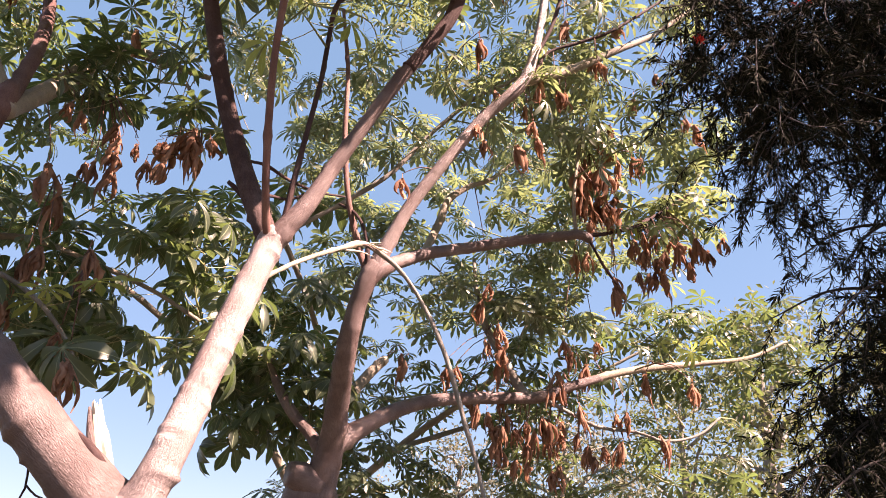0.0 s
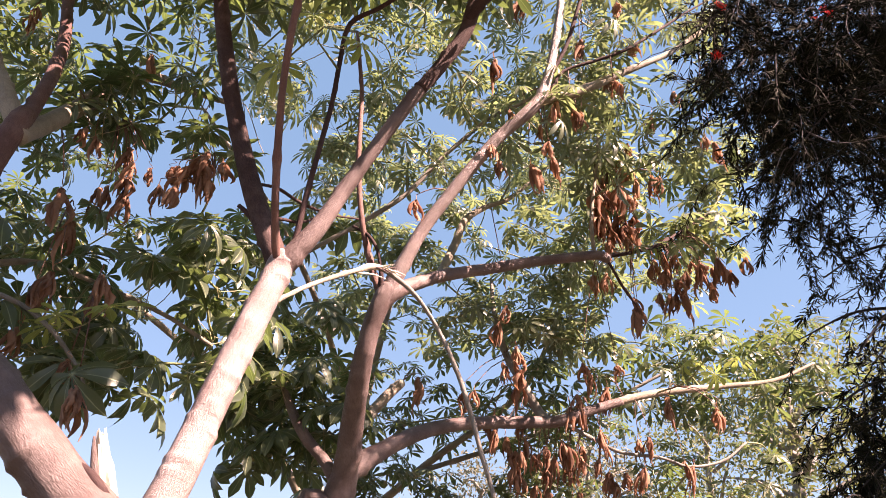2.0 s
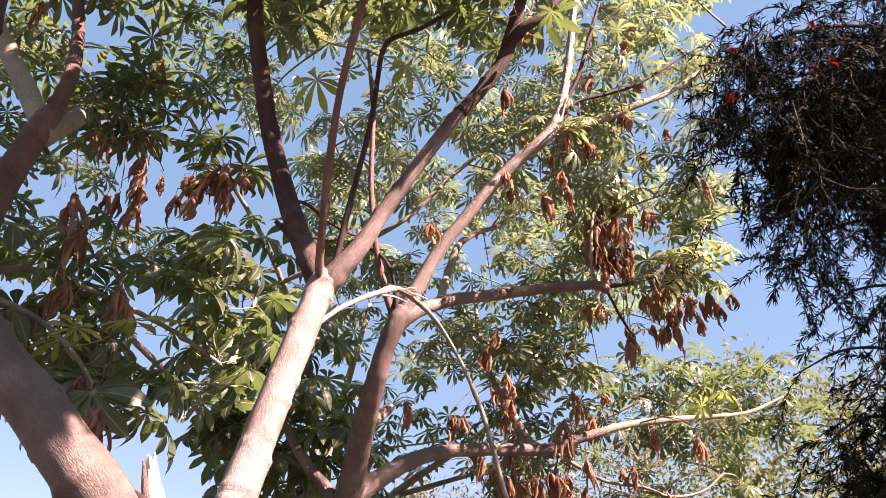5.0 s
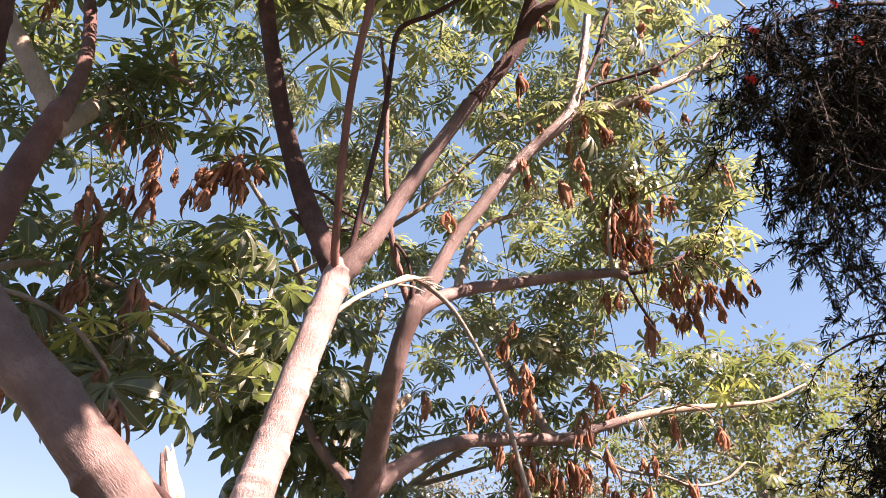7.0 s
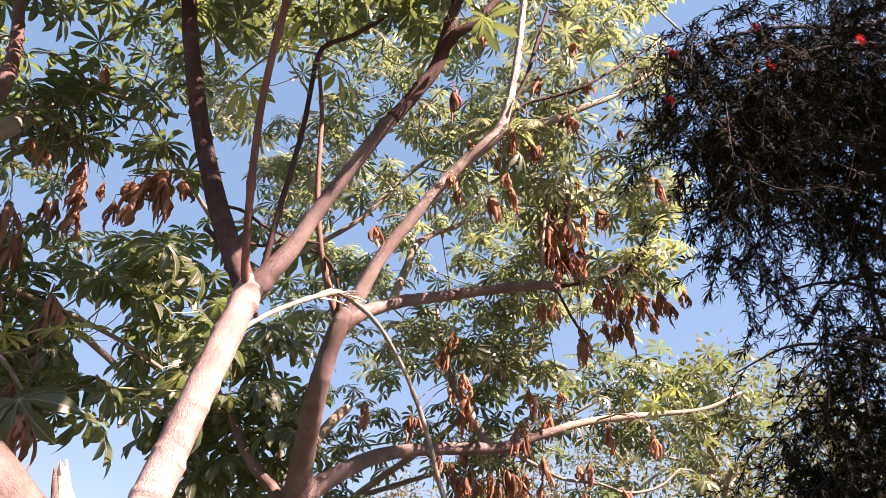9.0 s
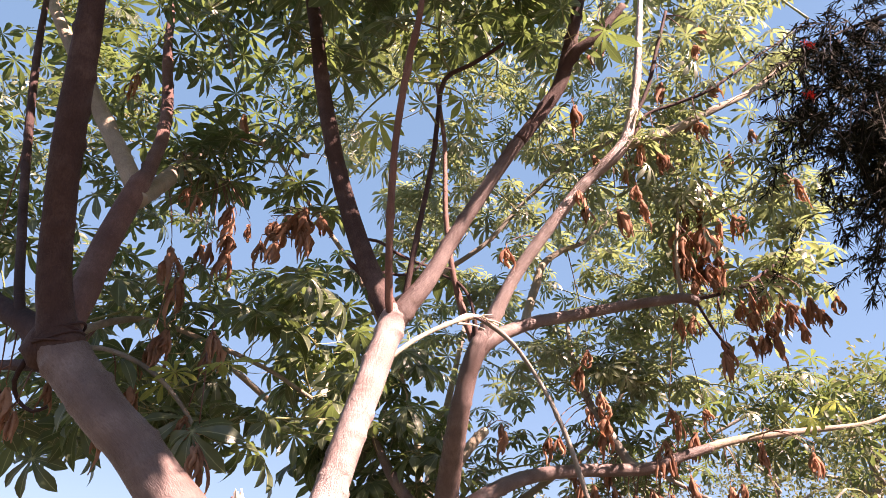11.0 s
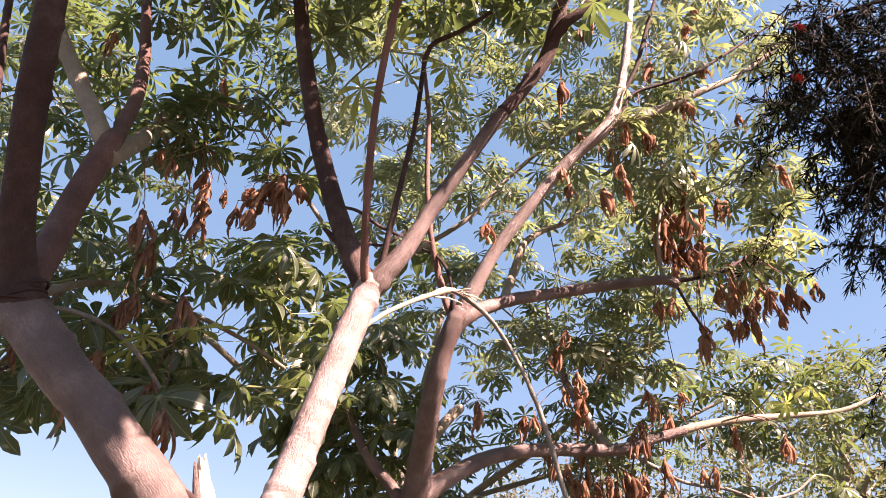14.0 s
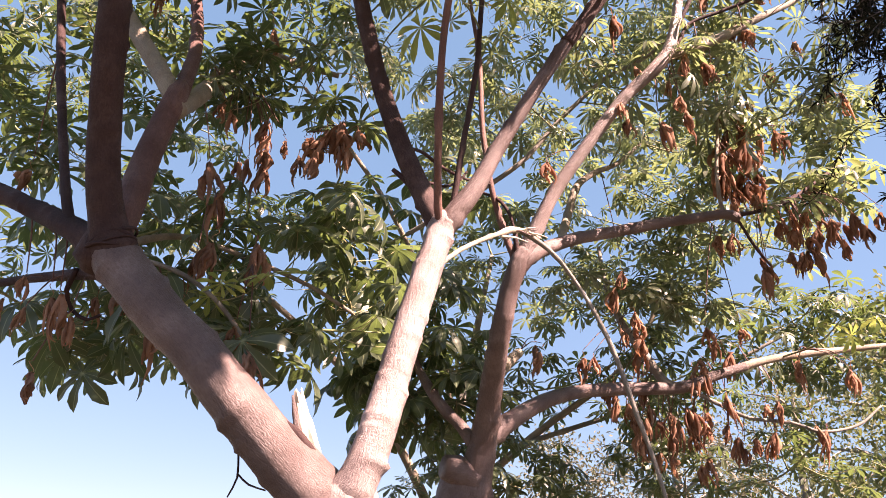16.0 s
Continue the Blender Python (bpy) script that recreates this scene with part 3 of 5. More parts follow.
for k in range(8):
    b_ = Vector((-0.385 + 0.010 * k, 2.80 + 0.005 * k, 2.985 + 0.004 * (k % 3)))
    w_ = Vector((0.075 + 0.02 * math.sin(3 * k), 0.02 * math.cos(5 * k), 0.028 * math.sin(2.3 * k + 0.5)))
    limb(tree_a, "splinter", [(*b_, 0.0055), (*(b_ + w_ * 0.5), 0.0045), (*(b_ + w_ + Vector((0, 0, -0.012))), 0.001)], WOOD if k % 2 else BARK_HALF_SHADE, 5, 0.02, 0, 0.3, bearing=False)
limb(tree_a, "broken_branch", [(-0.380, 2.830, 3.012, 0.004), (-0.336, 2.840, 3.003, 0.011), (-0.271, 2.860, 2.966, 0.012), (-0.187, 2.900, 2.902, 0.010), (-0.099, 2.950, 2.783, 0.009), (-0.024, 2.950, 2.622, 0.010), (0.035, 2.960, 2.453, 0.011), (0.084, 2.980, 2.271, 0.010), (0.140, 3.000, 2.071, 0.009), (0.173, 3.000, 1.909, 0.007)], BARK_GREY, 10, 0.03, label="snapped grey branch that hangs down")
limb(tree_a, "spur", [(-0.716, 2.250, 2.897, 0.014), (-0.757, 2.250, 2.940, 0.011), (-0.790, 2.240, 2.968, 0.008)], BARK_DARK_SHADE, 8, 0.03)
limb(tree_a, "twig", [(-1.125, 1.980, 2.007, 0.004), (-1.131, 2.000, 1.926, 0.003), (-1.125, 2.000, 1.859, 0.003), (-1.146, 2.000, 1.808, 0.002)], BARK_DARK_SHADE, 6, 0.03)
limb(tree_a, "twig", [(-1.124, 2.000, 1.867, 0.003), (-1.091, 2.000, 1.840, 0.003), (-1.042, 2.000, 1.825, 0.002)], BARK_DARK_SHADE, 6, 0.03)
limb(tree_a, "twig", [(-0.744, 2.250, 3.067, 0.007), (-0.706, 2.400, 3.142, 0.007), (-0.652, 2.550, 3.170, 0.007), (-0.565, 2.750, 3.226, 0.006), (-0.469, 2.950, 3.317, 0.005)], BARK_DARK_SHADE, 6, 0.03)
limb(tree_a, "twig", [(-0.695, 2.250, 2.909, 0.007), (-0.679, 2.400, 3.002, 0.007), (-0.625, 2.500, 3.043, 0.006), (-0.581, 2.600, 3.128, 0.006), (-0.558, 2.700, 3.231, 0.005)], BARK_DARK_SHADE, 6, 0.03)

# ---- second tree, a little farther ----
tree_b = thing("palmate_tree", (-0.70, 3.80, 0), "leaning tree with sunlit pink-brown limbs and hanging withered leaves", "tree", "palmate-leaved trees")
limb(tree_b, "root_flare", [(-0.70, 3.82, -0.15, 0.22), (-0.70, 3.82, 0.2, 0.175), (-0.70, 3.80, 0.9, 0.155), (-0.69, 3.74, 1.5, 0.15), (-0.665, 3.69, 1.86, 0.149), (-0.650, 3.66, 2.02, 0.140), (-0.640, 3.63, 2.10, 0.112), (-0.632, 3.62, 2.15, 0.060)], BARK_HALF_SHADE, 20, 0.04)
limb(tree_b, "trunk", [(-0.620, 3.620, 1.960, 0.085), (-0.590, 3.600, 2.120, 0.080), (-0.556, 3.560, 2.234, 0.066), (-0.532, 3.500, 2.326, 0.060), (-0.507, 3.400, 2.451, 0.055), (-0.443, 3.170, 2.669, 0.047), (-0.393, 3.100, 2.850, 0.044), (-0.356, 3.080, 2.947, 0.046), (-0.325, 3.080, 3.028, 0.039)], BARK_HALF_SHADE, 20, 0.014, 26, label="pink-brown trunk leaning forward")
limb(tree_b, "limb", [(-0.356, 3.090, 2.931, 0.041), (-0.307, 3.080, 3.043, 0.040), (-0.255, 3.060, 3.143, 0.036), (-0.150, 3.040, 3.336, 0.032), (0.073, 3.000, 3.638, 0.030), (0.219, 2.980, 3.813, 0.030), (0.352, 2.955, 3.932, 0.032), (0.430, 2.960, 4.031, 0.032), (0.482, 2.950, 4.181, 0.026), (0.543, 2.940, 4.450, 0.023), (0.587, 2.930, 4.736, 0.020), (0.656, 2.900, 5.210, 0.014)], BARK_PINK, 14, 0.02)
limb(tree_b, "branch", [(0.392, 2.960, 3.983, 0.026), (0.475, 2.970, 4.035, 0.025), (0.616, 3.000, 4.099, 0.025), (0.785, 3.050, 4.217, 0.023), (0.962, 3.100, 4.346, 0.020), (1.236, 3.200, 4.559, 0.015), (1.525, 3.300, 4.852, 0.012)], BARK_PALE, 9, 0.03)
limb(tree_b, "twig", [(0.445, 2.960, 4.038, 0.012), (0.497, 2.950, 4.181, 0.011), (0.596, 2.950, 4.397, 0.011), (0.679, 2.950, 4.669, 0.011), (0.776, 2.950, 4.981, 0.009)], BARK_DARK_SHADE, 9, 0.03)
limb(tree_b, "twig", [(0.487, 2.960, 4.082, 0.008), (0.569, 2.980, 4.233, 0.008), (0.750, 3.000, 4.322, 0.009), (0.916, 3.000, 4.394, 0.009), (1.119, 3.050, 4.572, 0.008), (1.317, 3.100, 4.758, 0.006), (1.525, 3.150, 4.940, 0.004), (1.689, 3.200, 5.122, 0.002)], BARK_DARK_SHADE, 9, 0.03)
limb(tree_b, "limb", [(-0.356, 3.090, 2.931, 0.038), (-0.302, 3.100, 3.002, 0.041), (-0.221, 3.200, 3.089, 0.035), (-0.071, 3.300, 3.185, 0.032), (0.136, 3.420, 3.275, 0.031), (0.387, 3.520, 3.364, 0.029), (0.650, 3.600, 3.435, 0.028), (0.783, 3.630, 3.460, 0.027), (0.848, 3.650, 3.438, 0.023)], BARK_HALF_SHADE, 14, 0.02)
limb(tree_b, "branch", [(0.799, 3.630, 3.453, 0.013), (0.923, 3.680, 3.489, 0.011), (1.072, 3.800, 3.576, 0.011), (1.226, 3.900, 3.673, 0.011), (1.488, 4.100, 3.903, 0.010), (1.721, 4.250, 4.109, 0.008)], BARK_DARK_SHADE, 9, 0.03)
limb(tree_b, "twig", [(0.832, 3.640, 3.451, 0.009), (0.869, 3.660, 3.379, 0.008), (0.922, 3.700, 3.292, 0.008), (1.000, 3.750, 3.200, 0.006)], BARK_DARK_SHADE, 9, 0.03)
limb(tree_b, "twig", [(0.767, 3.630, 3.453, 0.012), (0.764, 3.630, 3.598, 0.011), (0.781, 3.640, 3.774, 0.010), (0.844, 3.680, 4.099, 0.009), (0.898, 3.700, 4.458, 0.009), (0.969, 3.700, 4.734, 0.006)], BARK_PALE, 9, 0.03)
limb(tree_b, "limb", [(-0.604, 3.580, 2.234, 0.063), (-0.514, 3.600, 2.292, 0.057), (-0.406, 3.720, 2.391, 0.047), (-0.261, 3.900, 2.513, 0.042), (-0.082, 4.100, 2.614, 0.038), (0.152, 4.300, 2.683, 0.038), (0.437, 4.450, 2.722, 0.038), (0.619, 4.500, 2.742, 0.037), (0.846, 4.550, 2.828, 0.032), (1.046, 4.620, 2.899, 0.027)], BARK_HALF_SHADE, 14, 0.02)
# Outer part of the low limb, in paler bark to stand for its sunlight.
limb(tree_b, "branch", [(0.790, 4.550, 2.806, 0.027), (1.129, 4.650, 2.930, 0.026), (1.423, 4.750, 3.005, 0.025), (1.822, 4.900, 3.082, 0.020), (2.223, 5.000, 3.154, 0.016), (2.578, 5.100, 3.313, 0.010)], BARK_PALE, 9, 0.03)
limb(tree_b, "branch", [(0.636, 4.500, 2.735, 0.014), (0.829, 4.550, 2.642, 0.012), (1.007, 4.600, 2.570, 0.011), (1.262, 4.650, 2.547, 0.010), (1.445, 4.700, 2.502, 0.010), (1.681, 4.750, 2.548, 0.009), (1.865, 4.800, 2.675, 0.007)], BARK_GREY, 9, 0.03)
limb(tree_b, "limb", [(0.562, 4.470, 2.727, 0.032), (0.500, 4.520, 2.800, 0.030), (0.426, 4.600, 2.988, 0.028), (0.311, 4.700, 3.256, 0.025), (0.246, 4.800, 3.589, 0.018), (0.236, 4.900, 3.905, 0.013)], BARK_GREY, 14, 0.02)
limb(tree_b, "limb", [(-0.594, 3.620, 2.281, 0.034), (-0.573, 3.800, 2.429, 0.034), (-0.538, 4.100, 2.653, 0.034), (-0.451, 4.300, 2.843, 0.032), (-0.381, 4.380, 2.942, 0.030)], BARK_PALE, 14, 0.02)
limb(tree_b, "limb", [(-0.598, 3.560, 2.231, 0.035), (-0.667, 3.580, 2.328, 0.029), (-0.743, 3.600, 2.408, 0.029), (-0.813, 3.620, 2.503, 0.027), (-0.890, 3.680, 2.635, 0.021), (-0.978, 3.750, 2.826, 0.014)], BARK_HALF_SHADE, 14, 0.02)
limb(tree_b, "branch", [(-0.354, 3.100, 2.964, 0.021), (-0.407, 3.100, 3.112, 0.017), (-0.442, 3.080, 3.240, 0.015), (-0.473, 3.050, 3.398, 0.014), (-0.504, 3.050, 3.683, 0.014), (-0.511, 3.050, 3.934, 0.013), (-0.516, 3.050, 4.163, 0.012), (-0.543, 3.050, 4.405, 0.011), (-0.568, 3.050, 4.609, 0.009)], BARK_RED, 9, 0.03)
limb(tree_b, "twig", [(-0.362, 3.080, 2.955, 0.012), (-0.358, 3.050, 3.043, 0.012), (-0.366, 3.040, 3.128, 0.009), (-0.392, 3.040, 3.219, 0.008), (-0.443, 3.060, 3.298, 0.008), (-0.519, 3.100, 3.362, 0.007)], BARK_DARK_SHADE, 9, 0.03)
limb(tree_b, "branch", [(-0.973, 3.600, 3.406, 0.013), (-0.738, 3.500, 3.490, 0.013), (-0.555, 3.500, 3.605, 0.014), (-0.306, 3.500, 3.791, 0.014), (-0.113, 3.500, 4.024, 0.013), (-0.007, 3.500, 4.137, 0.012), (0.193, 3.500, 4.333, 0.012), (0.375, 3.400, 4.358, 0.011), (0.534, 3.300, 4.401, 0.009)], BARK_GREY, 9, 0.03)
limb(tree_b, "limb", [(-0.113, 3.550, 3.297, 0.021), (-0.092, 3.800, 3.474, 0.024), (-0.023, 4.050, 3.769, 0.026), (0.040, 4.100, 3.964, 0.024), (0.176, 4.200, 4.123, 0.019), (0.361, 4.300, 4.260, 0.015), (0.648, 4.400, 4.587, 0.011)], BARK_PALE, 14, 0.02)
limb(tree_b, "burl", [(-0.601, 3.600, 2.074, 0.081), (-0.691, 3.550, 2.114, 0.070), (-0.741, 3.520, 2.125, 0.056)], BARK_HALF_SHADE, 12, 0.02, label="knobbly burl")
limb(tree_b, "cut_face", [(-0.390, 4.370, 2.928, 0.031), (-0.371, 4.390, 2.956, 0.030), (-0.363, 4.397, 2.970, 0.012)], WOOD, 14, 0.02, label="pale sawn end")

# ---- third tree, behind both ----
tree_c = thing("palmate_tree", (-1.05, 6.40, 0), "slender palmate-leaved tree standing behind the others", "tree", "palmate-leaved trees")
limb(tree_c, "trunk", [(-1.05, 6.40, -0.15, 0.13), (-1.05, 6.38, 0.8, 0.10), (-1.06, 6.30, 1.8, 0.08), (-1.00, 6.2, 2.6, 0.06), (-0.80, 6.1, 3.5, 0.035), (-0.60, 6.0, 4.4, 0.02)], BARK_GREY, 12, 0.06)
limb(tree_c, "limb", [(-1.03, 6.25, 2.2, 0.04), (-0.30, 6.0, 2.75, 0.030), (0.50, 5.7, 3.3, 0.022), (0.9, 5.5, 4.1, 0.016), (1.2, 5.4, 4.8, 0.010)], BARK_PALE, 10, 0.06)
limb(tree_c, "limb", [(-1.06, 6.28, 2.0, 0.045), (-1.40, 5.8, 2.7, 0.035), (-1.80, 5.3, 3.2, 0.028), (-2.3, 4.7, 3.6, 0.020), (-2.9, 4.3, 3.9, 0.012)], BARK_PALE, 10, 0.06)
limb(tree_c, "limb", [(-1.00, 6.2, 2.6, 0.035), (-1.0, 5.7, 3.4, 0.026), (-1.3, 4.8, 4.2, 0.020), (-1.9, 4.2, 5.0, 0.012)], BARK_PALE, 10, 0.06)
limb(tree_c, "limb", [(-0.35, 6.0, 2.70, 0.022), (0.7, 5.8, 3.0, 0.017), (1.8, 5.7, 3.5, 0.011)], BARK_GREY, 8, 0.06)
limb(tree_c, "limb", [(-1.02, 6.2, 2.4, 0.025), (-0.6, 5.6, 2.8, 0.018), (-0.4, 5.2, 2.9, 0.012)], BARK_GREY, 8, 0.06)

# ---- foliage, bough by bough ----
sprays(tree_a, [(-1.46, 2.67, 2.47), (-1.26, 2.61, 2.50), (-1.47, 3.01, 2.53), (-0.92, 2.79, 2.54), (-2.21, 2.95, 2.54), (-2.37, 2.69, 2.57), (-1.70, 2.67, 2.58), (-1.78, 2.64, 2.63), (-2.32, 3.10, 2.73), (-2.56, 3.16, 2.75), (-1.80, 3.12, 2.78), (-1.16, 3.20, 2.81), (-1.65, 3.09, 2.85), (-1.30, 2.81, 2.92), (-2.50, 3.20, 2.95), (-1.10, 3.04, 2.97), (-1.86, 2.66, 3.00), (-2.28, 2.71, 3.00), (-2.60, 3.10, 3.06), (-1.61, 2.80, 3.07), (-1.09, 2.83, 3.08), (-1.47, 2.98, 3.13), (-3.29, 3.21, 3.13), (-1.22, 2.74, 3.18), (-1.66, 2.60, 3.19)], 6, 0.165, "broad", LEAF)
sprays(tree_a, [(-2.17, 2.95, 3.26)], 8, 0.150, "broad", LEAF)
sprays(tree_a, [(-2.46, 3.02, 3.98), (-1.86, 3.02, 4.88), (-1.67, 2.78, 3.77), (-1.57, 3.05, 3.91), (-1.19, 2.91, 3.66), (-2.82, 3.17, 5.49), (-1.48, 3.05, 4.64), (-1.66, 2.64, 3.81), (-1.82, 3.03, 4.42), (-2.77, 3.12, 4.43), (-1.75, 2.52, 3.73), (-3.47, 3.02, 4.71), (-3.12, 3.00, 4.21), (-3.33, 2.68, 4.31), (-3.69, 2.75, 5.08), (-3.03, 2.53, 4.67), (-2.69, 2.99, 4.79), (-2.64, 3.22, 5.37), (-3.53, 2.72, 4.48), (-3.20, 3.17, 5.62), (-3.19, 2.99, 5.60), (-3.26, 2.77, 4.27), (-2.22, 3.15, 3.84), (-1.95, 2.61, 4.41), (-2.46, 3.27, 4.68), (-1.24, 2.78, 4.13), (-1.51, 2.59, 5.10), (-3.59, 3.21, 4.51)], 10, 0.155, "medium", LEAF)
sprays(tree_a, [(-2.59, 2.68, 4.37), (-2.58, 2.80, 3.57), (-3.15, 3.29, 5.26), (-2.58, 2.88, 4.87), (-1.76, 2.71, 4.75), (-2.79, 2.73, 3.50), (-2.29, 3.02, 4.62), (-3.02, 2.74, 3.86)], 11, 0.150, "medium", LEAF)
sprays(tree_a, [(-0.43, 2.11, 4.29), (-0.68, 2.27, 4.13), (-1.16, 2.20, 4.49), (0.08, 2.25, 3.97), (-1.11, 2.19, 4.01), (-0.39, 2.30, 4.18), (-0.72, 2.42, 4.62), (-1.01, 2.41, 4.71)], 8, 0.150, "medium", LEAF)
sprays(tree_b, [(-0.98, 3.94, 3.13), (-0.82, 3.84, 2.40), (-1.17, 4.07, 2.99), (-1.40, 4.13, 3.71), (-1.36, 4.26, 2.62), (-0.69, 3.78, 2.67), (-1.16, 3.85, 2.38), (-1.29, 3.78, 2.78), (-1.40, 3.80, 3.16), (-1.06, 3.99, 2.39), (-0.90, 3.81, 2.74), (-1.27, 4.27, 3.46), (-1.73, 4.37, 3.84), (-0.92, 3.84, 2.52), (-0.89, 4.14, 3.06), (-1.04, 4.01, 2.67), (-1.33, 3.85, 3.35), (-1.37, 4.35, 4.07), (-0.80, 3.79, 3.80), (-1.63, 4.39, 3.10), (-1.27, 4.22, 2.91), (-0.85, 4.04, 3.39), (-1.52, 4.21, 3.93), (-0.76, 3.90, 2.84)], 7, 0.170, "broad", LEAF)
sprays(tree_b, [(-1.08, 3.66, 5.46), (-1.71, 4.21, 5.39), (-0.82, 3.88, 6.50), (-1.31, 3.79, 4.70), (-0.41, 3.43, 4.22), (-1.05, 3.79, 5.39), (-0.63, 3.89, 4.25), (-0.39, 3.41, 4.63), (-0.57, 3.36, 4.99), (-0.51, 3.93, 6.76), (-0.92, 3.73, 4.27), (-1.30, 3.52, 5.54), (-1.04, 4.13, 5.96), (-1.27, 3.57, 5.39), (-1.35, 4.21, 6.76), (-1.04, 3.49, 6.18), (-0.62, 4.18, 6.51), (-1.29, 4.25, 5.15), (-0.78, 3.71, 4.43), (-1.63, 3.95, 5.34), (-1.31, 3.64, 6.42), (-0.51, 4.04, 4.94), (-1.21, 4.05, 5.21), (-0.91, 3.39, 5.36), (-1.59, 3.94, 5.77), (-0.95, 3.87, 6.12), (-0.85, 4.30, 4.63), (-0.87, 3.71, 4.62)], 11, 0.125, "narrow", LEAF_PALE)
sprays(tree_b, [(-1.47, 4.14, 5.19), (-0.73, 3.51, 3.94), (-1.76, 3.92, 6.50), (-0.54, 4.24, 6.18), (-1.44, 3.47, 5.72), (-0.45, 3.41, 5.87)], 11, 0.125, "narrow", LEAF_PALE)
sprays(tree_b, [(-0.35, 3.55, 5.83), (0.52, 3.99, 5.04), (-0.31, 3.75, 5.53), (0.37, 3.82, 6.39), (0.31, 3.69, 4.78), (1.22, 3.19, 3.86), (1.01, 3.46, 4.49), (-0.22, 3.52, 5.10), (0.36, 3.70, 5.75), (0.97, 3.79, 4.62), (0.18, 4.12, 6.09), (0.69, 3.60, 6.32), (0.02, 3.19, 4.38), (0.11, 3.67, 6.28), (1.54, 3.56, 4.97), (1.59, 3.53, 6.07), (1.53, 4.02, 6.99), (0.31, 3.40, 6.15), (0.52, 3.72, 5.53), (1.60, 3.67, 5.30), (-0.36, 4.25, 6.42), (0.84, 3.16, 4.67), (0.33, 3.62, 4.51), (0.75, 3.87, 4.44), (0.83, 3.13, 5.72), (1.33, 4.15, 5.88), (0.32, 4.01, 4.33), (1.69, 4.04, 6.54)], 11, 0.125, "narrow", LEAF_PALE)
sprays(tree_b, [(1.70, 3.61, 5.82), (0.09, 3.44, 5.04), (0.92, 3.30, 5.72), (0.54, 3.56, 6.19), (1.18, 3.34, 4.07), (-0.48, 4.25, 4.90), (0.80, 3.38, 5.79), (1.29, 3.72, 6.15), (1.32, 3.21, 4.31), (-0.23, 3.55, 4.75), (0.32, 3.80, 5.37), (0.79, 3.75, 5.88), (0.66, 3.17, 4.12), (-0.45, 3.64, 5.69), (0.80, 3.54, 4.15), (0.71, 4.22, 5.15), (0.21, 4.22, 6.74), (0.30, 3.46, 4.09), (0.57, 3.27, 4.13), (-0.15, 3.42, 3.99), (0.11, 3.99, 4.80), (0.92, 3.85, 5.65), (0.06, 4.15, 6.35), (-0.09, 3.16, 5.53), (0.91, 3.11, 4.51), (0.45, 3.15, 3.96), (-0.31, 3.65, 6.35), (1.23, 3.87, 6.59)], 11, 0.125, "narrow", LEAF_PALE)
sprays(tree_b, [(1.12, 3.46, 5.55), (-0.46, 3.72, 4.64), (1.29, 3.29, 4.87), (0.73, 3.31, 4.51), (0.65, 4.18, 5.58), (1.19, 3.23, 5.20), (1.05, 3.22, 5.10), (0.77, 3.41, 4.45), (1.43, 3.46, 6.07), (0.37, 3.13, 5.27), (0.61, 3.61, 4.11), (-0.04, 4.20, 5.67), (1.69, 4.07, 6.05), (0.61, 3.16, 5.51), (0.69, 3.44, 4.96), (0.51, 3.83, 4.72), (-0.22, 3.93, 6.29), (1.60, 3.30, 5.67)], 11, 0.125, "narrow", LEAF_PALE)
sprays(tree_b, [(0.93, 4.30, 4.34), (1.92, 4.36, 4.70), (1.01, 3.84, 4.14), (1.78, 4.41, 4.79), (1.20, 4.31, 4.18), (1.41, 4.54, 4.00), (1.41, 4.58, 4.55), (0.98, 4.41, 4.17), (2.05, 4.48, 4.61), (1.67, 4.47, 4.47), (1.69, 4.44, 4.23), (0.81, 4.42, 4.03), (1.05, 4.58, 4.82), (1.43, 4.20, 3.96), (0.96, 4.41, 4.94), (1.60, 4.29, 3.90), (1.82, 4.43, 3.90), (1.03, 3.86, 3.60), (1.87, 4.53, 4.48), (1.50, 4.33, 4.62), (1.27, 4.35, 4.64), (0.92, 4.39, 3.80)], 10, 0.135, "medium", LEAF_PALE)
sprays(tree_b, [(2.88, 5.55, 3.20), (1.45, 5.19, 3.50), (1.12, 5.50, 3.61), (1.95, 5.21, 3.61), (2.54, 5.64, 3.29), (2.12, 5.40, 3.44), (1.40, 5.08, 3.29), (1.65, 5.34, 3.07), (2.66, 5.41, 3.22), (0.92, 5.16, 3.23), (1.27, 5.08, 3.01), (2.20, 5.51, 3.27), (1.94, 5.44, 3.15), (2.32, 5.13, 3.54), (1.79, 5.07, 3.23), (2.48, 5.33, 3.44), (2.92, 5.35, 3.66), (1.87, 5.34, 3.50), (1.58, 5.26, 3.21), (2.90, 5.40, 3.40), (1.12, 5.46, 3.20), (1.65, 5.08, 3.57), (1.30, 5.54, 3.53), (2.61, 5.21, 3.62)], 7, 0.135, "medium", LEAF)
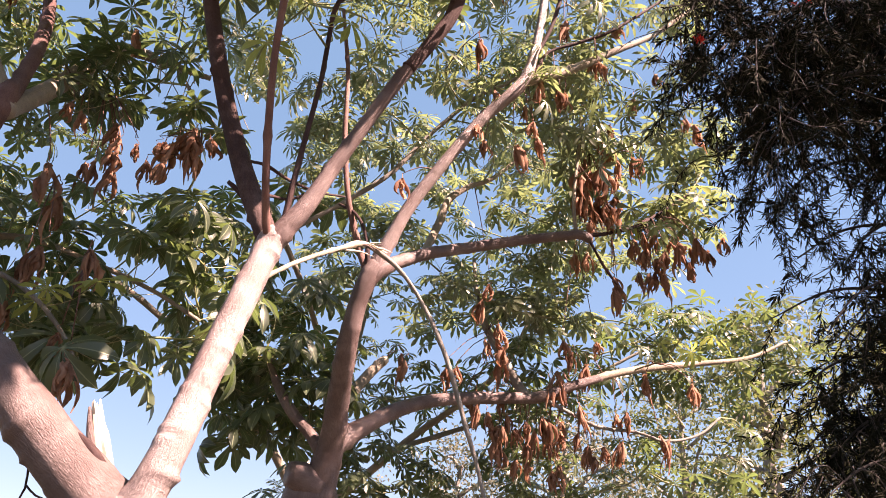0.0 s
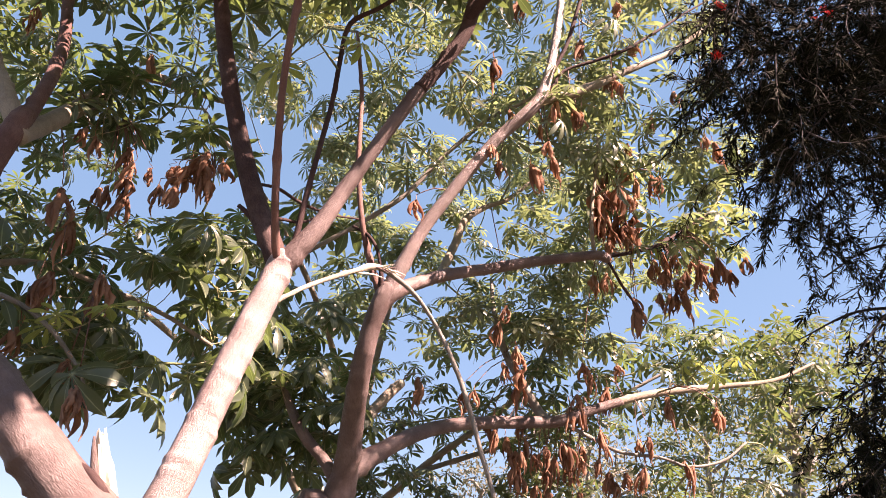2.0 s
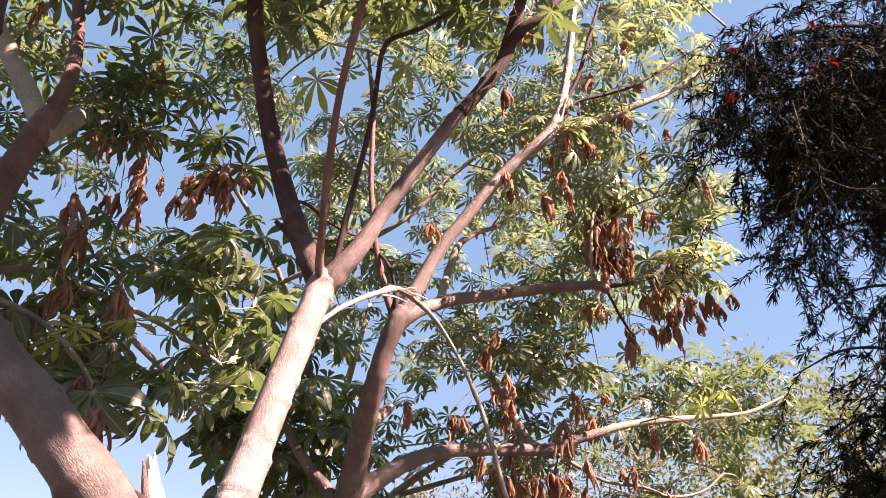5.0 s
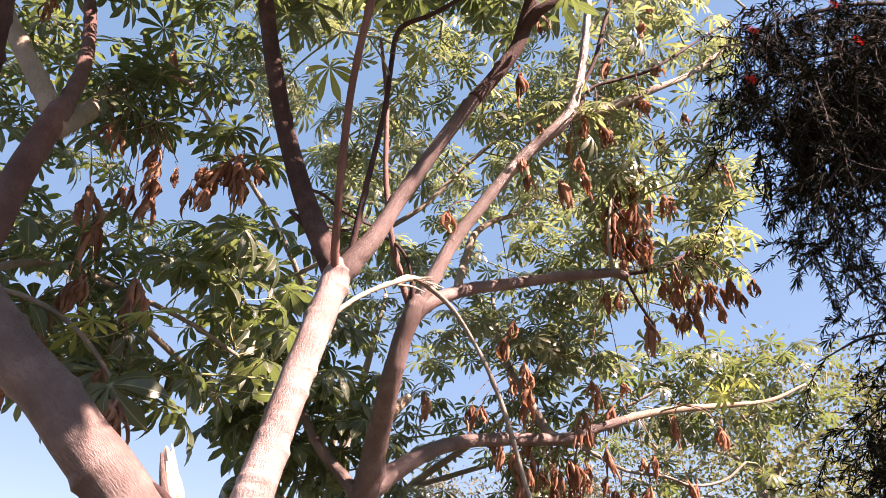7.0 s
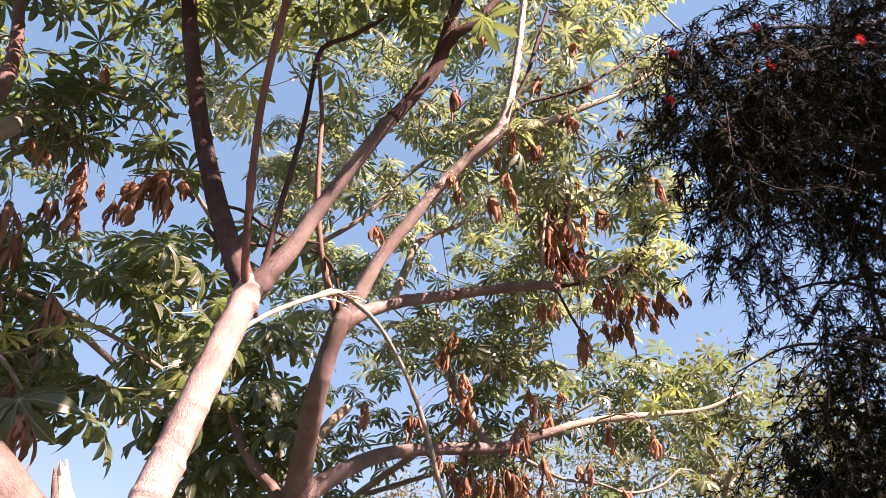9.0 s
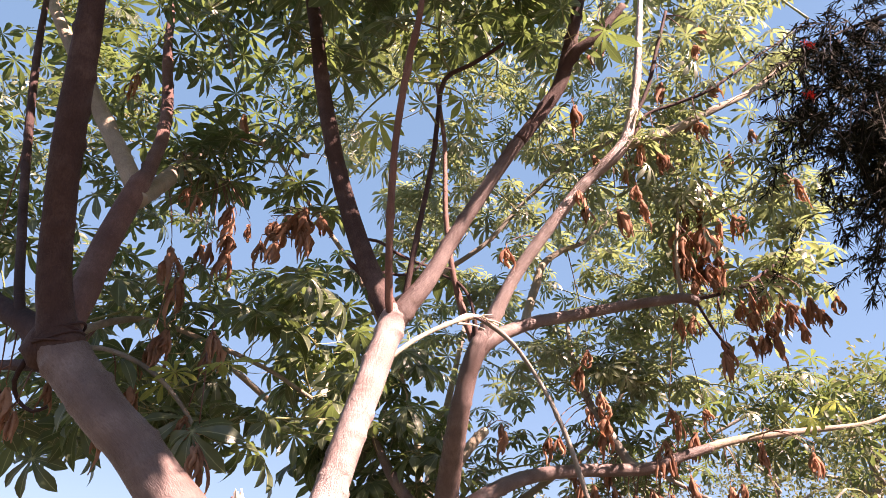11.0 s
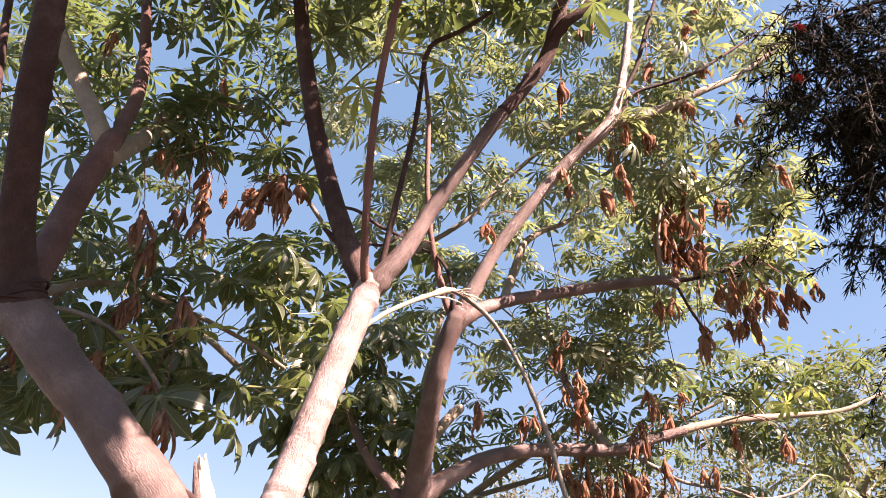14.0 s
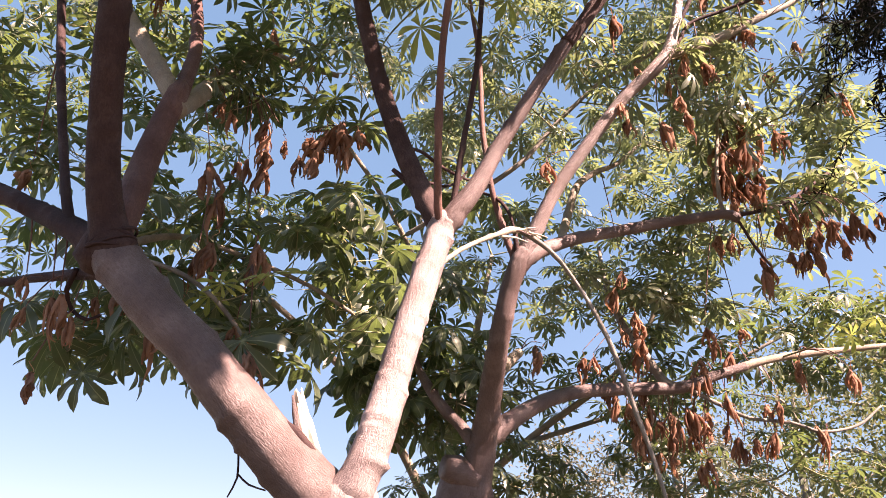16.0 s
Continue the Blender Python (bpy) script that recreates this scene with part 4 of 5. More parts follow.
sprays(tree_b, [(1.32, 5.82, 2.35), (0.60, 5.50, 2.23), (0.98, 5.38, 3.13), (1.36, 5.28, 2.72), (2.21, 5.28, 2.70), (1.95, 5.38, 2.96), (0.59, 5.90, 3.09), (1.65, 5.61, 2.72), (0.38, 5.36, 3.08), (0.32, 5.30, 2.50), (0.82, 5.44, 2.90), (0.73, 5.43, 2.35), (0.84, 5.04, 2.43), (2.13, 5.60, 2.30), (0.45, 5.75, 2.84), (1.52, 5.21, 2.95), (2.37, 5.88, 3.03), (1.00, 5.75, 2.32), (2.05, 5.07, 2.43), (0.77, 5.34, 2.67), (1.67, 5.03, 2.24), (2.11, 5.18, 3.07), (1.84, 5.55, 2.48), (1.27, 5.39, 2.48), (0.62, 5.86, 3.32), (1.26, 5.70, 3.00)], 7, 0.130, "medium", LEAF)
sprays(tree_c, [(-3.73, 4.47, 5.70), (-2.00, 4.01, 5.75), (-3.55, 3.89, 3.67), (-3.97, 4.17, 4.93), (-3.17, 4.25, 4.34), (-2.68, 3.98, 2.92), (-1.97, 4.18, 3.03), (-2.67, 4.28, 3.44), (-3.66, 3.67, 4.18), (-4.02, 3.86, 3.53), (-3.82, 3.52, 5.36), (-2.57, 3.98, 4.58), (-2.34, 4.27, 3.12), (-3.07, 3.70, 2.73), (-2.50, 3.82, 3.62), (-1.91, 4.28, 3.96), (-3.51, 3.82, 3.13), (-3.21, 4.22, 2.92), (-3.17, 4.22, 4.08), (-4.20, 4.16, 3.99), (-1.70, 4.44, 4.01), (-3.16, 3.91, 4.17), (-1.97, 3.63, 3.70), (-2.41, 3.63, 3.69), (-3.69, 3.88, 3.42), (-2.05, 3.93, 3.35), (-2.25, 3.50, 4.48), (-2.22, 3.75, 2.76)], 8, 0.145, "medium", LEAF)
sprays(tree_c, [(-2.43, 4.14, 4.43), (-3.98, 4.10, 5.14), (-2.47, 4.16, 3.07), (-2.98, 4.19, 3.79), (-3.72, 4.25, 5.13), (-3.55, 3.69, 5.48)], 10, 0.135, "medium", LEAF)
sprays(tree_c, [(0.51, 5.76, 5.79), (-1.06, 5.92, 5.60), (-0.02, 4.95, 3.82), (-0.76, 5.97, 5.17), (-0.81, 5.81, 3.88), (0.47, 5.57, 5.17), (0.86, 4.75, 4.01), (0.23, 5.35, 3.61), (-0.53, 4.52, 4.08), (0.11, 4.91, 3.94), (0.19, 5.66, 4.62), (0.11, 4.55, 3.53), (-1.00, 5.73, 3.93), (-1.19, 5.37, 3.73), (0.78, 5.00, 3.94), (-0.98, 5.54, 4.05), (-0.09, 4.98, 4.79), (0.95, 4.74, 4.25), (0.96, 4.68, 3.33), (-0.71, 5.02, 3.89), (-0.51, 4.73, 4.00), (-0.17, 4.63, 3.44), (0.98, 4.95, 4.78), (-1.16, 5.97, 5.31), (-0.39, 5.96, 4.09), (-0.18, 4.80, 4.89), (-0.47, 5.49, 5.37), (-0.58, 4.58, 4.80)], 11, 0.130, "medium", LEAF_PALE)
sprays(tree_c, [(-0.18, 5.24, 5.41), (-0.55, 4.83, 3.73), (0.89, 5.89, 3.83), (-0.10, 4.81, 4.15), (0.69, 5.81, 5.07), (0.42, 4.45, 4.15), (-0.28, 4.41, 3.86), (1.10, 5.50, 4.19), (0.69, 5.19, 4.51), (0.24, 5.46, 5.01), (-0.05, 6.00, 3.88), (-1.16, 4.94, 5.21), (0.71, 4.81, 4.11), (0.54, 4.67, 4.74), (0.32, 5.73, 5.62), (0.35, 5.56, 3.84), (-0.20, 5.03, 4.59), (-0.67, 5.00, 4.85), (0.00, 5.03, 5.06), (-1.18, 5.79, 4.40), (-0.85, 5.74, 4.86), (1.12, 5.49, 5.40), (1.28, 5.53, 5.28), (-0.26, 5.35, 3.53), (-0.99, 5.53, 4.74), (-1.07, 5.99, 5.92), (1.18, 5.54, 4.02), (-0.19, 5.88, 4.50)], 11, 0.130, "medium", LEAF_PALE)
sprays(tree_c, [(0.40, 4.64, 3.38), (0.62, 5.09, 3.93), (-0.04, 5.14, 4.62), (-0.51, 5.94, 4.91), (0.80, 5.47, 5.42), (1.20, 5.27, 4.84), (0.40, 4.99, 4.09), (0.71, 4.67, 4.53), (0.79, 4.79, 3.58), (-0.82, 4.88, 4.06)], 11, 0.130, "medium", LEAF_PALE)
sprays(tree_c, [(0.63, 5.74, 2.33), (-0.80, 5.27, 2.52), (0.57, 5.77, 3.10), (0.25, 5.01, 3.02), (-0.53, 4.85, 2.22), (-0.84, 5.42, 3.17), (0.51, 4.95, 3.23), (-1.58, 5.82, 3.23), (-0.43, 5.52, 2.72), (-0.58, 4.86, 2.88), (0.63, 4.94, 2.50), (-0.32, 5.85, 2.64), (-1.03, 5.08, 2.41), (-0.55, 5.21, 2.54), (-0.54, 6.09, 3.60), (-0.15, 5.49, 2.45), (-0.28, 4.98, 2.24), (-0.25, 5.26, 3.26), (0.58, 4.84, 2.74), (0.00, 5.68, 2.28), (-0.36, 5.68, 3.03), (-0.06, 6.06, 3.07), (-0.98, 5.17, 2.85), (-0.90, 5.12, 2.26), (0.38, 5.37, 2.45), (-1.56, 5.70, 3.46), (0.34, 5.60, 2.86), (-1.32, 5.76, 2.33)], 11, 0.135, "medium", LEAF)
sprays(tree_c, [(0.52, 5.40, 2.72), (0.83, 5.95, 3.59), (0.01, 5.77, 3.22), (-1.17, 5.28, 2.80), (-0.94, 5.26, 3.32), (-1.44, 6.16, 3.88), (0.66, 4.97, 3.04), (-0.97, 5.18, 2.62)], 11, 0.135, "medium", LEAF)
sprays(tree_c, [(1.27, 5.58, 4.16), (1.10, 6.15, 4.45), (1.71, 5.55, 4.17), (1.95, 5.49, 3.99), (1.95, 5.58, 4.38), (1.61, 5.15, 4.36), (1.71, 5.97, 3.91), (2.38, 6.16, 3.93), (1.17, 5.17, 4.22), (2.11, 5.38, 4.28), (1.04, 5.25, 3.49), (0.96, 5.58, 3.89), (1.02, 5.56, 4.56), (1.58, 5.93, 4.49)], 7, 0.125, "medium", LEAF_PALE)
# Unseen crown sprays, added overhead to shade the left limbs and cut skylight.
sprays(tree_a, [(-1.29, 1.17, 4.46), (-1.68, 0.69, 4.92), (-1.59, -0.00, 4.61), (-1.32, 1.25, 4.82), (-0.80, 1.03, 4.64), (-1.44, 1.03, 4.88), (-1.64, 0.00, 4.89), (-1.84, 0.12, 4.50), (-1.10, 0.73, 5.05), (-1.28, 0.47, 5.01), (-2.14, 0.64, 5.09), (-1.77, -0.06, 4.39), (-2.35, 0.87, 4.63), (-0.84, 1.04, 4.32), (-1.82, 0.12, 4.51), (-2.35, 0.11, 4.57), (-1.54, 0.55, 5.09), (-2.19, -0.09, 5.02), (-1.85, 0.56, 4.54), (-0.70, 1.19, 4.76), (-2.22, 0.29, 4.86), (-1.32, 0.15, 4.62), (-2.28, 0.35, 4.96), (-1.66, 0.45, 4.43), (-1.05, 0.37, 4.61), (-0.93, 0.17, 4.36)], 9, 0.170, "broad", LEAF)
# Unseen sprays, added above to shade the bent limb's upper half.
sprays(tree_a, [(0.40, 1.05, 4.19), (0.31, 1.04, 4.29), (0.47, 1.12, 4.12), (0.26, 1.10, 4.36), (0.36, 1.16, 4.24)], 9, 0.170, "broad", LEAF)
sprays(tree_c, [(0.76, 4.65, 3.35), (0.55, 5.11, 3.42), (0.61, 4.89, 3.81), (0.52, 4.66, 3.57), (0.33, 5.50, 3.54), (0.41, 5.58, 4.16), (0.28, 5.38, 3.80), (1.08, 5.13, 3.44), (0.40, 4.84, 3.55), (0.96, 4.89, 3.78)], 11, 0.130, "medium", LEAF_PALE)
# Five rows of unseen overhead sprays, added to shade limbs and leaves below.
sprays(tree_a, [(-0.57, 0.66, 4.40), (-0.28, 0.57, 4.63), (-0.14, 0.62, 4.31), (0.29, 0.68, 4.38), (-0.59, 0.88, 4.60), (0.76, 0.66, 4.42), (-0.40, 1.01, 4.38), (-0.38, 1.04, 4.45), (-0.31, 0.97, 4.46), (-0.19, 0.81, 4.18), (0.57, 0.76, 4.18), (-0.47, 0.59, 4.42), (-0.03, 1.00, 4.22), (0.43, 0.81, 4.08), (0.33, 0.94, 4.63), (0.06, 0.99, 4.07), (0.12, 0.82, 4.59), (-0.29, 0.60, 4.54), (0.89, 0.63, 4.41), (0.22, 0.67, 4.60), (-0.19, 0.93, 4.32), (-0.43, 1.03, 4.15)], 7, 0.170, "broad", LEAF)
sprays(tree_a, [(-0.67, 1.37, 4.61), (-0.77, 1.44, 4.96), (-0.48, 1.74, 4.53), (-0.78, 1.35, 4.47), (0.39, 1.60, 4.55), (-0.74, 1.70, 4.59), (-0.57, 1.59, 4.83), (-0.37, 1.66, 4.51), (-0.10, 1.37, 4.95), (0.36, 1.67, 4.68), (-0.30, 1.76, 4.75), (0.09, 1.59, 4.64), (0.10, 1.45, 4.61), (-0.50, 1.46, 4.92), (-0.41, 1.76, 4.43), (0.36, 1.61, 4.85), (-0.67, 1.68, 4.89), (-0.44, 1.40, 4.63), (0.16, 1.77, 4.44), (-0.39, 1.85, 4.57)], 6, 0.170, "broad", LEAF)
sprays(tree_a, [(-1.08, 2.82, 5.26), (-0.58, 2.66, 5.23), (-0.03, 2.18, 5.22), (0.09, 2.75, 5.11), (-0.65, 2.93, 5.35), (-0.07, 2.48, 5.30), (0.02, 2.48, 4.92), (-0.34, 2.13, 5.02), (-0.40, 2.48, 5.17), (-0.05, 2.90, 5.01), (0.14, 2.31, 5.02), (-0.14, 2.93, 5.10), (-0.09, 2.78, 5.01), (-0.34, 2.89, 4.86), (-1.03, 2.83, 5.13), (-0.61, 2.75, 5.07), (-1.01, 2.33, 5.23), (-0.30, 2.47, 4.86), (0.20, 2.08, 4.99), (-0.09, 2.89, 5.19), (-0.67, 2.71, 5.18), (-0.39, 2.75, 5.13), (-0.45, 2.25, 5.24), (-1.05, 2.09, 5.16), (-1.14, 2.83, 4.95), (-0.55, 2.25, 5.09), (-0.34, 2.19, 5.12), (0.16, 2.14, 4.96)], 5, 0.170, "broad", LEAF)
sprays(tree_a, [(-2.29, 1.08, 4.61), (-1.07, 2.54, 4.63), (-1.27, 1.88, 4.75), (-1.19, 1.10, 5.05), (-1.52, 2.09, 4.77), (-2.36, 1.97, 4.81), (-1.63, 2.16, 4.62), (-1.44, 2.56, 4.88), (-1.68, 1.46, 5.22), (-2.24, 1.07, 4.95), (-1.89, 1.87, 4.74), (-1.11, 1.81, 4.87), (-1.40, 0.97, 5.24), (-1.26, 1.34, 4.92), (-2.54, 2.25, 5.28), (-1.65, 2.56, 4.93), (-1.21, 2.33, 5.25), (-1.86, 1.76, 4.62), (-1.08, 1.05, 5.01), (-1.64, 1.20, 4.85), (-2.12, 0.92, 4.88), (-1.99, 2.12, 5.09)], 9, 0.170, "broad", LEAF)
sprays(tree_a, [(0.22, 1.57, 4.13), (-0.20, 1.47, 4.39), (-0.78, 1.25, 4.31), (-0.56, 1.60, 4.21), (-0.08, 1.09, 4.45), (0.25, 1.63, 4.17), (0.08, 1.64, 4.05), (-0.86, 1.45, 4.49), (-0.91, 1.55, 4.33), (-0.37, 1.14, 4.25), (-0.34, 1.17, 4.45), (-0.04, 1.15, 4.31), (-0.21, 1.61, 4.49), (0.14, 1.08, 4.21), (-0.76, 1.50, 4.04), (0.07, 1.42, 4.32), (0.21, 1.57, 4.37), (-0.18, 1.38, 4.26), (-0.91, 1.17, 4.34), (-0.44, 1.32, 4.42), (-0.47, 1.49, 4.40), (0.07, 1.19, 4.30), (-0.38, 1.40, 4.04), (-0.72, 1.20, 4.39), (0.01, 1.28, 4.30), (-0.41, 1.37, 4.13), (-0.53, 1.62, 4.44)], 10, 0.180, "broad", LEAF)
sprays(tree_a, [(-0.54, 2.05, 3.61), (-1.35, 2.43, 2.70)], 4, 0.155, "medium", LEAF_YELLOW, True)
sprays(tree_b, [(1.80, 4.23, 4.19), (1.47, 4.10, 3.03), (1.61, 4.31, 4.05)], 4, 0.155, "medium", LEAF_YELLOW, True)

# ---- withered leaves ----
dead_leaves(tree_a, [(-2.11, 2.59, 4.38), (-2.13, 2.59, 4.34), (-1.54, 2.71, 4.22), (-1.66, 2.64, 3.62), (-1.51, 2.67, 3.54), (-1.45, 2.67, 3.49), (-1.46, 2.67, 3.43), (-1.40, 2.71, 3.49), (-1.28, 2.59, 3.32), (-1.27, 2.71, 3.49), (-1.09, 2.61, 3.51), (-1.09, 2.58, 3.45), (-1.04, 2.62, 3.45), (-1.19, 2.65, 3.51), (-1.60, 2.70, 3.39), (-1.43, 2.60, 3.53), (-1.53, 2.64, 3.34), (-1.13, 2.64, 3.48), (-1.46, 2.66, 3.37), (-1.64, 2.55, 3.59), (-1.20, 2.61, 3.33), (-1.29, 2.68, 3.48), (-1.21, 2.66, 3.46), (-1.10, 2.59, 3.43)], 0.8)
dead_leaves(tree_a, [(-1.75, 1.95, 2.42), (-1.82, 2.00, 2.46), (-1.90, 2.02, 2.40), (-1.96, 2.05, 2.52), (-1.70, 1.96, 2.36), (-1.86, 2.06, 2.22), (-2.05, 2.10, 2.48)], 0.6)
dead_leaves(tree_a, [(-1.62, 2.46, 3.24), (-1.59, 2.53, 3.15), (-1.50, 2.40, 2.85), (-1.58, 2.43, 2.79), (-1.36, 2.46, 2.84), (-1.70, 2.46, 2.56), (-1.63, 2.48, 2.62), (-1.39, 2.45, 2.49), (-1.31, 2.39, 2.41), (-1.93, 2.50, 2.69), (-2.00, 2.50, 2.64), (-2.35, 2.38, 3.19), (-2.88, 2.50, 4.12)], 0.9)
dead_leaves(tree_b, [(-0.20, 2.97, 3.46), (0.22, 3.08, 3.76), (0.37, 3.07, 3.76), (0.44, 3.02, 3.93), (0.46, 2.98, 3.80), (0.40, 3.01, 4.83), (0.21, 3.07, 4.47), (0.96, 3.06, 4.53), (0.85, 3.10, 4.35), (0.91, 3.00, 4.78), (0.69, 3.07, 4.53), (0.84, 3.02, 4.23), (0.52, 2.98, 4.08), (0.62, 3.00, 3.99), (0.27, 2.99, 4.01), (0.60, 3.01, 4.04), (0.47, 2.97, 3.73), (0.36, 3.02, 4.83), (0.49, 2.94, 4.00), (0.82, 2.96, 4.17), (0.70, 3.00, 4.53), (0.17, 2.99, 3.81), (0.65, 3.02, 4.01), (0.92, 2.91, 4.82)], 0.8)
dead_leaves(tree_b, [(1.26, 3.75, 4.60), (1.40, 3.73, 4.73), (1.62, 3.88, 4.49), (0.99, 3.78, 4.23), (1.05, 3.84, 4.23), (1.10, 3.79, 4.13), (1.20, 3.80, 4.14), (0.88, 3.76, 4.08), (0.88, 3.87, 4.01), (0.89, 3.75, 3.86), (0.89, 3.87, 3.83), (0.98, 3.84, 3.89), (1.01, 3.86, 3.82), (0.99, 3.74, 3.69), (1.10, 3.88, 3.81), (0.91, 3.82, 3.70), (0.97, 3.81, 4.02), (0.89, 3.81, 3.89), (0.84, 3.79, 3.82), (0.94, 3.87, 3.81), (1.02, 3.88, 4.02), (1.07, 3.87, 3.89), (0.90, 3.74, 4.00), (0.99, 3.69, 4.00), (1.26, 3.80, 4.13), (0.91, 3.85, 3.80), (1.63, 3.83, 4.44), (1.04, 3.68, 4.30), (1.02, 3.86, 3.85), (0.99, 3.83, 3.78), (0.84, 3.76, 3.82), (1.08, 3.85, 4.25), (0.82, 3.73, 4.01), (1.02, 3.82, 4.06), (0.87, 3.77, 4.06)], 0.95)
dead_leaves(tree_b, [(0.81, 3.95, 3.54), (1.19, 3.98, 3.67), (1.32, 3.90, 3.63), (1.44, 4.01, 3.64), (1.46, 3.99, 3.58), (1.28, 3.89, 3.47), (1.32, 3.92, 3.45), (1.31, 3.98, 3.42), (1.77, 4.01, 3.68), (1.05, 4.03, 3.42), (1.03, 3.91, 3.32), (1.54, 4.00, 3.60), (1.27, 3.96, 3.60), (1.37, 3.93, 3.53), (1.45, 3.91, 3.58), (1.25, 3.89, 3.36), (1.20, 3.88, 3.50), (1.52, 4.02, 3.52), (0.88, 3.89, 3.50), (1.60, 3.92, 3.55), (1.17, 3.90, 3.38), (1.49, 4.04, 3.66), (1.24, 3.94, 3.67), (1.05, 3.93, 3.31), (1.29, 3.95, 3.39), (1.52, 3.81, 3.58)], 0.85)
dead_leaves(tree_b, [(0.27, 4.49, 3.48), (0.37, 4.44, 3.20), (0.03, 4.45, 2.98), (0.29, 4.47, 3.14), (0.38, 4.44, 3.05), (-0.27, 4.45, 3.07), (0.85, 4.46, 3.08), (0.96, 4.58, 3.06), (1.30, 4.49, 2.87), (1.61, 4.52, 2.86), (0.70, 4.51, 2.91), (0.76, 4.57, 2.89), (0.41, 4.55, 2.70), (0.34, 4.57, 2.63), (0.46, 4.56, 2.58), (0.62, 4.54, 2.68), (0.36, 4.40, 3.23), (0.32, 4.41, 3.53), (0.75, 4.51, 2.94), (0.09, 4.46, 2.96), (0.53, 4.56, 2.65), (0.67, 4.57, 2.68), (0.75, 4.51, 2.91), (1.30, 4.44, 2.92), (0.27, 4.47, 3.15), (-0.23, 4.39, 3.01), (0.37, 4.49, 2.61), (1.01, 4.48, 3.12), (1.62, 4.49, 2.88), (0.77, 4.36, 3.11), (0.40, 4.42, 3.10), (0.37, 4.47, 2.77)], 0.9)
dead_leaves(tree_b, [(0.69, 4.71, 2.54), (0.93, 4.62, 2.49), (1.14, 4.67, 2.71), (1.13, 4.62, 2.49), (0.78, 4.72, 2.61), (0.24, 4.61, 2.77), (0.17, 4.73, 2.85), (0.55, 4.61, 2.56), (0.89, 4.62, 2.74), (1.48, 4.69, 2.54), (0.97, 4.66, 2.45), (0.35, 4.60, 2.52), (0.71, 4.59, 2.38), (0.48, 4.71, 2.43), (0.68, 4.72, 2.54), (1.02, 4.63, 2.49), (0.87, 4.54, 2.72), (1.42, 4.71, 2.56), (0.67, 4.57, 2.35), (0.24, 4.65, 2.91), (0.86, 4.53, 2.56), (0.28, 4.58, 2.71), (1.19, 4.59, 2.72), (0.52, 4.65, 2.40), (0.35, 4.56, 2.53), (0.59, 4.62, 2.59), (0.76, 4.63, 2.65), (1.15, 4.61, 2.51)], 0.9)
grow(tree_a, (-0.8, 2.2, 2.6))
grow(tree_b, (0.6, 3.4, 3.4))
grow(tree_c, (0.3, 4.6, 3.6))


# ---- torn stub on the front tree ----
def torn_stub(tree):
    """A snapped side shoot: bark on one side, bare splintered wood on the other, jagged top."""
    rng = np.random.default_rng(4)
    base, top = Vector((-0.905, 2.000, 1.854)), Vector((-0.976, 1.985, 2.086))
    n, rings = 20, 14
    verts, faces = [], []
    w = (top - base).normalized()
    u = w.cross(Vector((0, 1, 0))).normalized()
    v = w.cross(u)
    for i in range(rings):
        s = i / (rings - 1)
        for k in range(n):
            a = 2 * math.pi * k / n
            r = 0.018 * (1 - s) ** 0.8 + 0.0125
            r *= 1 + 0.35 * noise.noise((math.cos(a) * 2.5, math.sin(a) * 2.5, s * 4))
            jag = s ** 3 * rng.uniform(-0.030, 0.012)
            verts.append(tuple(base + w * ((top - base).length * s + jag) + (u * math.cos(a) + v * math.sin(a) * 0.7) * r - u * 0.0))
    for i in range(rings - 1):
        for k in range(n):
            a, b = i * n + k, i * n + (k + 1) % n
            faces.append((a, b, b + n, a + n))
    faces.append(tuple((rings - 1) * n + k for k in range(n)))
    mesh_object("torn_stub", verts, faces, [WOOD], tree, smooth=False, label="snapped stub of bare splintered pale wood")
    limb(tree, "bark_strip", [(-0.925, 1.975, 1.850, 0.014), (-0.945, 1.968, 1.930, 0.012), (-0.968, 1.966, 2.010, 0.009), (-0.984, 1.970, 2.072, 0.003)], BARK_HALF_SHADE, 8, 0.015, 0, 0.3, label="strip of reddish bark left on the stub", bearing=False)
    # Torn flap beside the stub; the shade there is in its dark colour.
    limb(tree, "bark_flap", [(-0.913, 1.965, 1.909, 0.018), (-0.938, 1.945, 1.945, 0.016), (-0.969, 1.935, 1.976, 0.011), (-0.997, 1.930, 2.000, 0.003)], BARK_DARK_SHADE, 8, 0.02, 0, 0.3, label="torn strip of bark, coloured dark for its shade", bearing=False)


torn_stub(tree_a)


def bare_stalks(tree, at, count, spread):
    """Leaf stalks that stayed on a bough end after their blades fell: pale, thin, arching down."""
    rng = np.random.default_rng(21)
    for k in range(count):
        a = rng.uniform(0, 6.28)
        out = Vector((math.cos(a), math.sin(a), 0)) * spread * rng.uniform(0.4, 1.0)
        p = Vector(at) + Vector(rng.normal(0, 0.04, 3))
        rows = [(*p, 0.0034), (*(p + out * 0.5 + Vector((0, 0, 0.02))), 0.003), (*(p + out + Vector((0, 0, -0.16 * rng.uniform(0.6, 1.3)))), 0.0026), (*(p + out * 1.2 + Vector((0, 0, -0.38 * rng.uniform(0.6, 1.2)))), 0.002)]
        limb(tree, "bare_stalk", rows, BARK_PALE, 5, 0.05, 0, 0.1, bearing=False)


bare_stalks(tree_a, (-1.72, 3.12, 4.34), 14, 0.34)
bare_stalks(tree_a, (-1.40, 3.28, 4.32), 6, 0.25)

